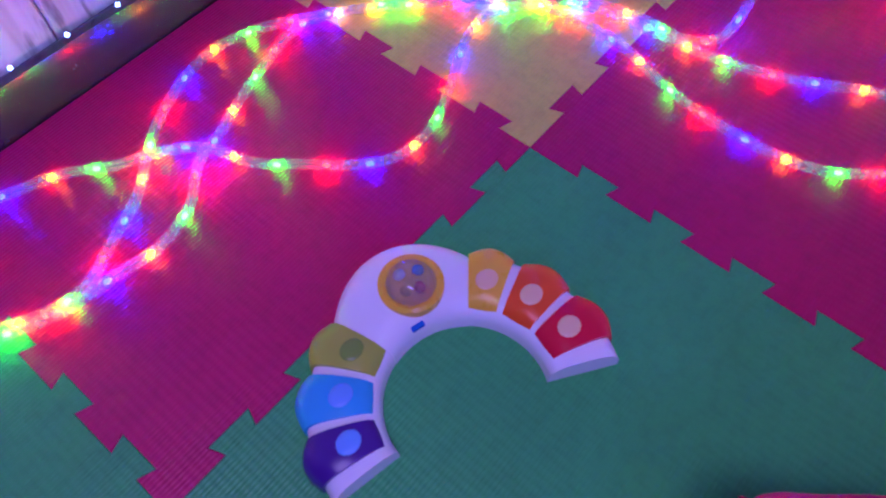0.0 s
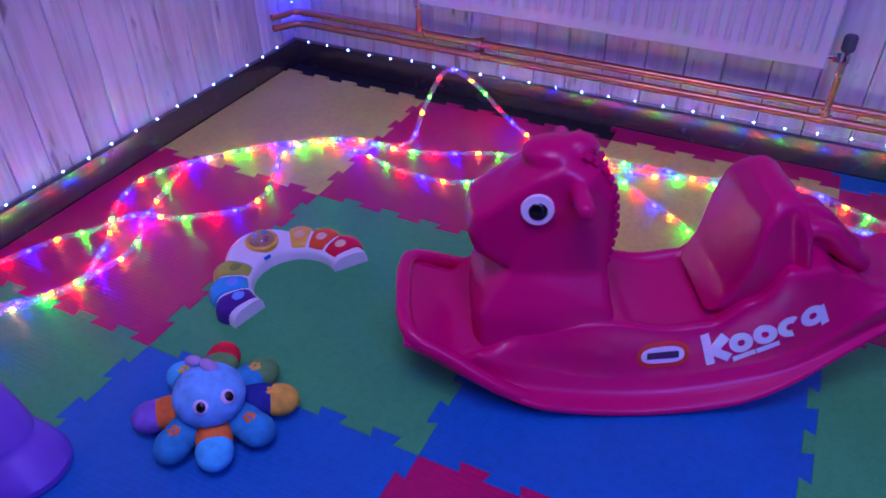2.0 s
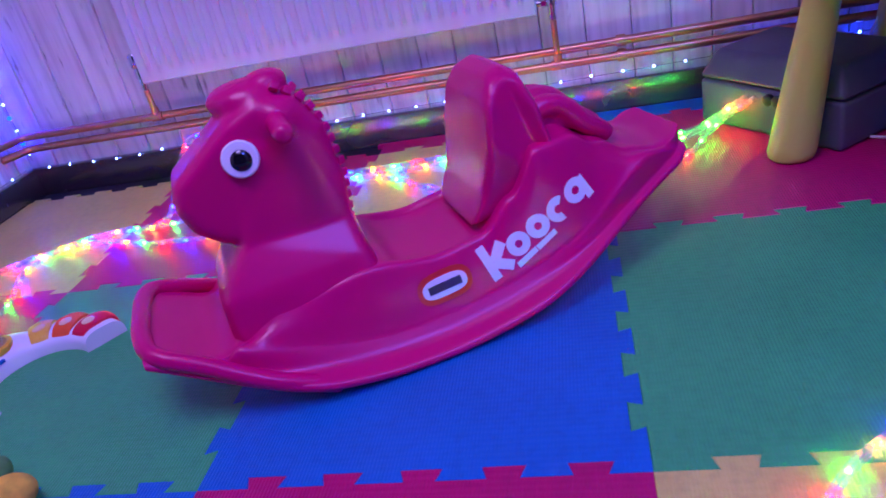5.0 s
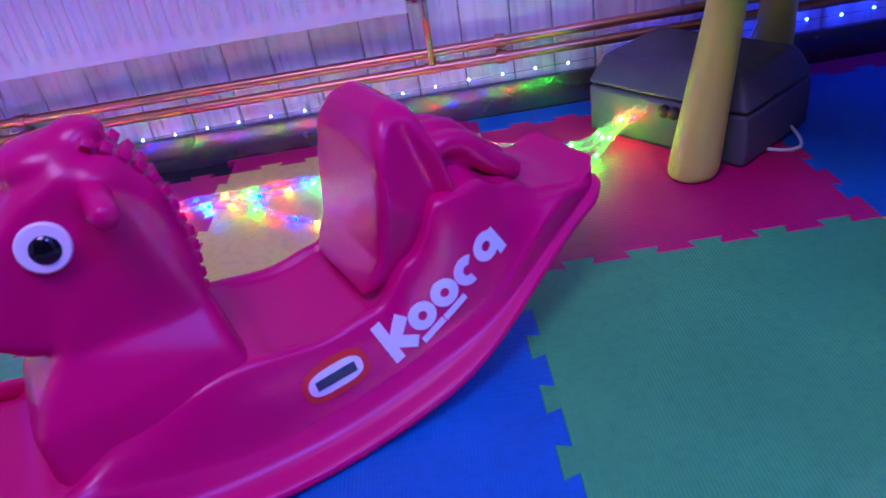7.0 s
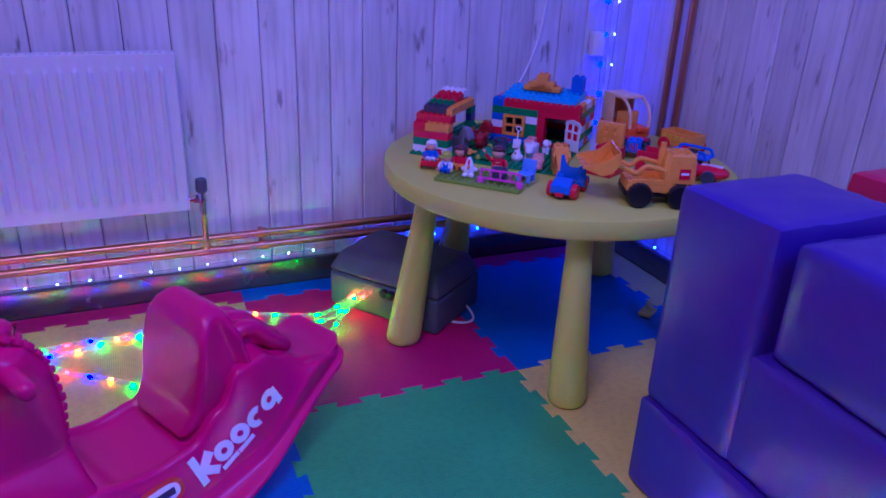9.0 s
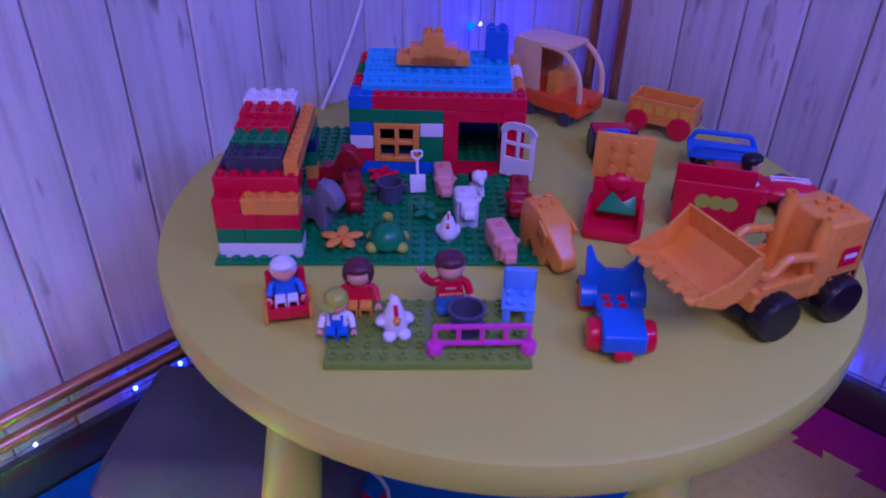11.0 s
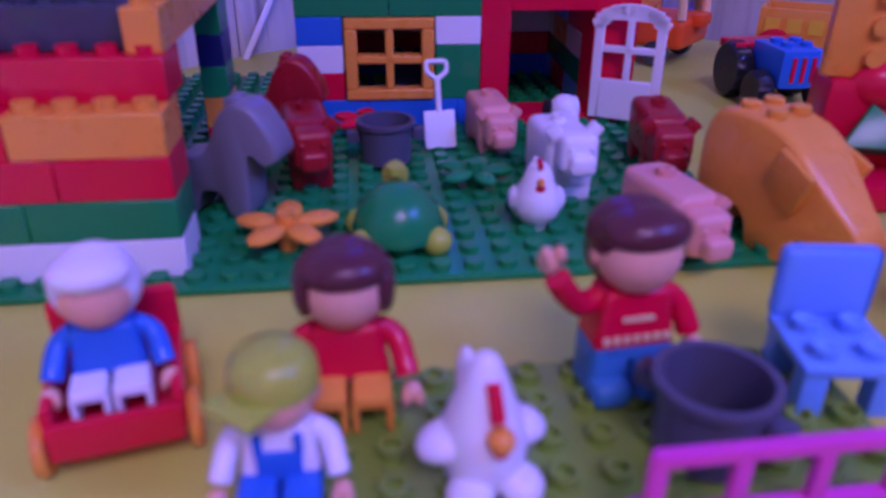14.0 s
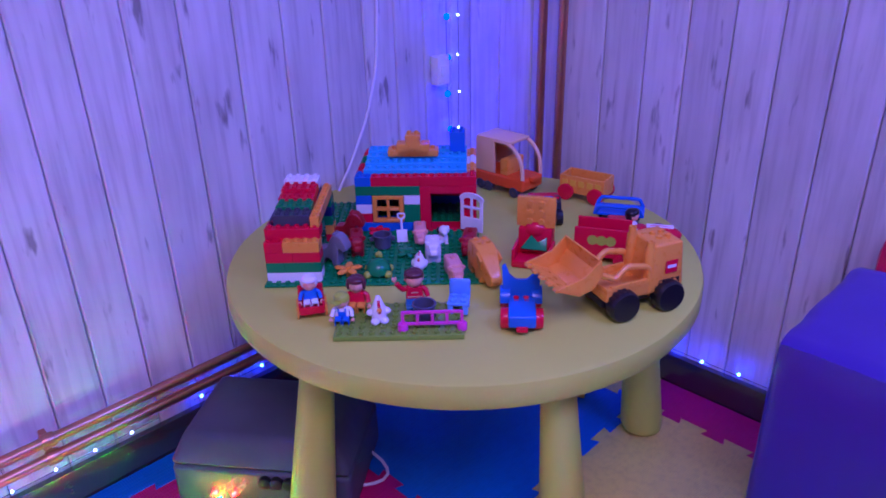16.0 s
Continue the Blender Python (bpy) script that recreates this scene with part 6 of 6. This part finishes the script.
part("printed_pattern", bm, COL["lime"], cart, "green ring pattern")

# camper van
camp = toy("toy_camper", 0.488, 0.486, 46, "peach and orange toy camper van with open windows", "toy van", size=1.14)
CW2, CL2 = 0.034, 0.066
bm = bmesh.new()
box(bm, -CW2, CW2, -CL2, CL2, 0.016, 0.042, 0.006, seg=3)
part("lower_body", bm, COL["orangered"], camp, "orange lower body")
for q in (-1, 1):
    bm = bmesh.new()
    pillow(bm, [(CL2 - 0.004, 0.042), (CL2 - 0.004, 0.108), (CL2 - 0.012, 0.116), (0.012, 0.116), (0.010, 0.042)], 0.002, 0.001, m=pose(q * (CW2 - 0.003), 0, 0, 0, 0, 90))
    part("side_panel", bm, COL["peach"], camp)
    bm = bmesh.new()
    sweep(bm, bent([Vector(p) for p in ((q * (CW2 - 0.004), 0.012, 0.112), (q * (CW2 - 0.004), -0.030, 0.112), (q * (CW2 - 0.004), -0.060, 0.080), (q * (CW2 - 0.004), -0.062, 0.042))], 0.02), 0.0042, 8)
    part("window_arch", bm, COL["peach"], camp)
bm = bmesh.new()
box(bm, -CW2 + 0.001, CW2 - 0.001, -0.030, CL2 - 0.004, 0.110, 0.117, 0.004)
part("roof", bm, COL["peach"], camp)
bm = bmesh.new()
box(bm, -CW2 + 0.001, CW2 - 0.001, CL2 - 0.009, CL2 - 0.004, 0.042, 0.110, 0.002)
part("back_panel", bm, COL["peach"], camp)
bm = bmesh.new()
box(bm, -CW2 + 0.006, CW2 - 0.006, -0.02, 0.0, 0.040, 0.075, 0.004)
part("seat", bm, COL["orange"], camp)
bm = bmesh.new()
box(bm, -0.012, 0.012, -CL2 - 0.010, -CL2 + 0.004, 0.034, 0.046, 0.005)
part("nose", bm, COL["orangered"], camp)
for x in (-0.030, 0.030):
    for y in (-0.042, 0.026, 0.048):
        wheel(camp, x, y, 0.0115, 0.010, "slate", "orange")

# yellow wagon
wag = toy("toy_wagon", 0.666, 0.420, -34, "orange-yellow toy wagon with red wheels", "toy wagon", size=1.15)
for a, b, c, d, e, f in ((-0.048, 0.048, -0.026, -0.022, 0.014, 0.050), (-0.048, 0.048, 0.022, 0.026, 0.014, 0.050), (-0.048, -0.044, -0.022, 0.022, 0.014, 0.050), (0.044, 0.048, -0.022, 0.022, 0.014, 0.050), (-0.044, 0.044, -0.022, 0.022, 0.014, 0.020)):
    bm = bmesh.new()
    box(bm, a, b, c, d, e, f, 0.0015)
    part("panel", bm, COL["orange"], wag)
for y in (-0.0265, 0.0265):
    for k in range(5):
        bm = bmesh.new()
        x = -0.036 + k * 0.018
        box(bm, x - 0.006, x + 0.006, y - 0.0006, y + 0.0006, 0.030, 0.042)
        part("slat", bm, COL["yellow"], wag)
for x in (-0.032, 0.032):
    for q in (-1, 1):
        bm = bmesh.new()
        lathe(bm, [(0.0165, -0.004), (0.0165, 0.004), (0.006, 0.006), (0, 0.006)], 20, pose(x, q * 0.029, 0.0165, -90 * q, 0, 0))
        part("wheel", bm, COL["red"], wag)

# red racing car with a blue wing
race = toy("toy_racing_car", 0.728, 0.160, 78, "red toy racing car with white bonnet stripes", "toy car", "toy cars", size=1.18)
bm = bmesh.new()
box(bm, -0.024, 0.024, -0.01, 0.060, 0.008, 0.030, 0.007, seg=3)
ball(bm, (0, -0.030, 0.021), (0.026, 0.040, 0.015), u=20, v=12)
box(bm, -0.022, 0.022, 0.018, 0.056, 0.026, 0.044, 0.007, seg=3)
part("body", bm, COL["red"], race)
bm = bmesh.new()
for q in (-1, 1):
    box(bm, q * 0.004 - 0.0015, q * 0.004 + 0.0015, -0.055, -0.010, 0.034, 0.0365, 0, pose(0, 0, 0))
part("bonnet_stripe", bm, COL["white"], race)
for x in (-0.026, 0.026):
    for y in (-0.032, 0.038):
        wheel(race, x, y, 0.0145, 0.013, "slate", "red")
figure("toy_figure", 0.712, 0.165, 78, "plain toy figure with black hair seated in the racing car", "white", "red", "black", 0.022, sit=True, s=0.8)

# blue flat trailer behind the racing car
raft = toy("toy_flat_trailer", 0.706, 0.252, 74, "blue flat toy trailer with raised rails", "toy trailer")
bm = bmesh.new()
box(bm, -0.030, 0.030, -0.052, 0.052, 0.034, 0.040, 0.002)
part("deck", bm, COL["blue"], raft)
for q in (-1, 1):
    bm = bmesh.new()
    sweep(bm, bent([Vector(p) for p in ((q * 0.027, -0.048, 0.038), (q * 0.027, -0.040, 0.054), (q * 0.027, 0.040, 0.054), (q * 0.027, 0.048, 0.038))], 0.006), 0.004, 8)
    part("rail", bm, COL["blue"], raft)
bm = bmesh.new()
box(bm, -0.022, 0.022, -0.040, 0.034, 0.016, 0.034, 0.003)
part("chassis", bm, COL["orange"], raft, "orange underside")
for y in (-0.030, 0.030):
    for x in (-0.024, 0.024):
        wheel(raft, x, y, 0.0145, 0.010, "black", "slate")

# ---- foam mat tiles ----
S = 0.6
TD = 0.02


def tile_edge(a, b):
    """Dovetail outline from a to b: tabs to one side of the line, alternating."""
    a, b = Vector(a), Vector(b)
    d = (b - a).normalized()
    n = Vector((-d.y, d.x))
    out = [a]
    for k in range(5):
        c = 0.097 + 0.1077 * k
        for t, h in ((c - 0.021, 0), (c - 0.028, 1), (c + 0.028, 1), (c + 0.021, 0)):
            out.append(a + d * t + n * TD * h)
    return out + [b]


def tile_mesh():
    loop = tile_edge((0, 0), (S, 0)) + tile_edge((S, 0), (S, S)) + list(reversed(tile_edge((0, S), (S, S)))) + list(reversed(tile_edge((0, 0), (0, S))))
    pts = []
    for q in loop:
        if not pts or (q - pts[-1]).length > 1e-4:
            pts.append(q)
    if (pts[0] - pts[-1]).length < 1e-4:
        pts.pop()
    return pts


def tile_object(colour, i, j):
    clip = (max(X0 + 0.02, i * S - 0.1), min(X1 - 0.02, (i + 1) * S + 0.1), -(j + 1) * S - 0.1, min(Y1 - 0.02, -j * S + 0.1))
    cut = i == 0 or i >= 5 or j < 0
    key = (colour, i if i in (0, 5) else 1, min(j, 0) if j < 0 else 1)
    if key not in TILES:
        bm = bmesh.new()
        vs = [bm.verts.new((p.x, p.y, 0.0)) for p in tile_mesh()]
        f = bm.faces.new(vs)
        ox, oy = i * S, -(j + 1) * S
        if cut:
            for co, no in (((clip[0] - ox, 0, 0), (-1, 0, 0)), ((clip[1] - ox, 0, 0), (1, 0, 0)), ((0, clip[3] - oy, 0), (0, 1, 0))):
                bmesh.ops.bisect_plane(bm, geom=list(bm.verts) + list(bm.edges) + list(bm.faces), plane_co=co, plane_no=no, clear_outer=True)
        if not bm.faces:
            bm.free()
            return
        ext = bmesh.ops.extrude_face_region(bm, geom=list(bm.faces))
        low = [v for v in ext["geom"] if isinstance(v, bmesh.types.BMVert)]
        bmesh.ops.translate(bm, vec=(0, 0, -0.0118), verts=low)
        bmesh.ops.recalc_face_normals(bm, faces=bm.faces)
        top = [e for e in bm.edges if all(abs(v.co.z) < 1e-5 for v in e.verts) and any(abs(f.normal.z) < 0.5 for f in e.link_faces)]
        bmesh.ops.bevel(bm, geom=top, offset=0.0013, segments=1, affect="EDGES")
        TILES[key] = mesh_of("tile", bm, MAT[colour], False)
    ob = new("tile", TILES[key])
    ob.parent = floor
    ob.location = (i * S, -(j + 1) * S, random.uniform(-0.0006, 0.0006))


TILES = {}
LAYOUT = {
    -1: [None, None, "magenta", "blue", "magenta", "cream"],
    0: ["cream", "magenta", "cream", "magenta", "blue", "cream"],
    1: ["magenta", "green", "blue", "green", "cream", "magenta"],
    2: ["green", "blue", "magenta", "cream", "magenta", "green"],
    3: ["blue", "magenta", "green", "blue", "green", "cream"],
    4: ["magenta", "cream", "blue", "magenta", "blue", "green"],
}
for j, row in LAYOUT.items():
    for i, colour in enumerate(row):
        if colour:
            tile_object(colour, i, j)

# ---- timber boards ----
BOARD = {}


def board(parent, m, width, length):
    key = (round(width, 3), round(length, 2))
    if key not in BOARD:
        bm = bmesh.new()
        w, t, c = width / 2 - 0.0010, 0.0115, 0.0034
        ring = [(-w, 0), (-w, t - c), (-w + c, t), (w - c, t), (w, t - c), (w, 0)]
        a = [bm.verts.new((x, y, 0.0006)) for x, y in ring]
        b = [bm.verts.new((x, y, key[1] - 0.0006)) for x, y in ring]
        for k in range(len(ring)):
            bm.faces.new((a[k], a[(k + 1) % 6], b[(k + 1) % 6], b[k]))
        bm.faces.new(a)
        bm.faces.new(b)
        BOARD[key] = mesh_of("board", bm, WALL, False)
    ob = new("board", BOARD[key])
    ob.parent = parent
    ob.matrix_world = m


def cladding(parent, at, turn, span, seed):
    """Boards of three widths, some with a butt joint, from the floor to the ceiling."""
    rng = random.Random(seed)
    x = 0.0
    while x < span - 0.02:
        w = min(rng.choice((0.098, 0.107, 0.116)), span - x)
        cut = rng.choice((0, 0, 0, 0, 0, 1.4))
        for z0, z1 in ((0, cut), (cut, H)) if cut else ((0, H),):
            board(parent, at(x + w / 2, z0) @ pose(0, 0, 0, 0, 0, turn), w, z1 - z0)
        x += w


cladding(wall_back, lambda x, z: pose(X0 - 0.01 + x, Y1 + 0.0125, z), 180, X1 - X0 + 0.02, 3)
cladding(wall_left, lambda x, z: pose(X0 - 0.0125, Y0 + x, z), -90, Y1 - Y0, 5)
cladding(wall_right, lambda x, z: pose(X1 + 0.0125, Y1 - x, z), 90, Y1 - Y0, 7)
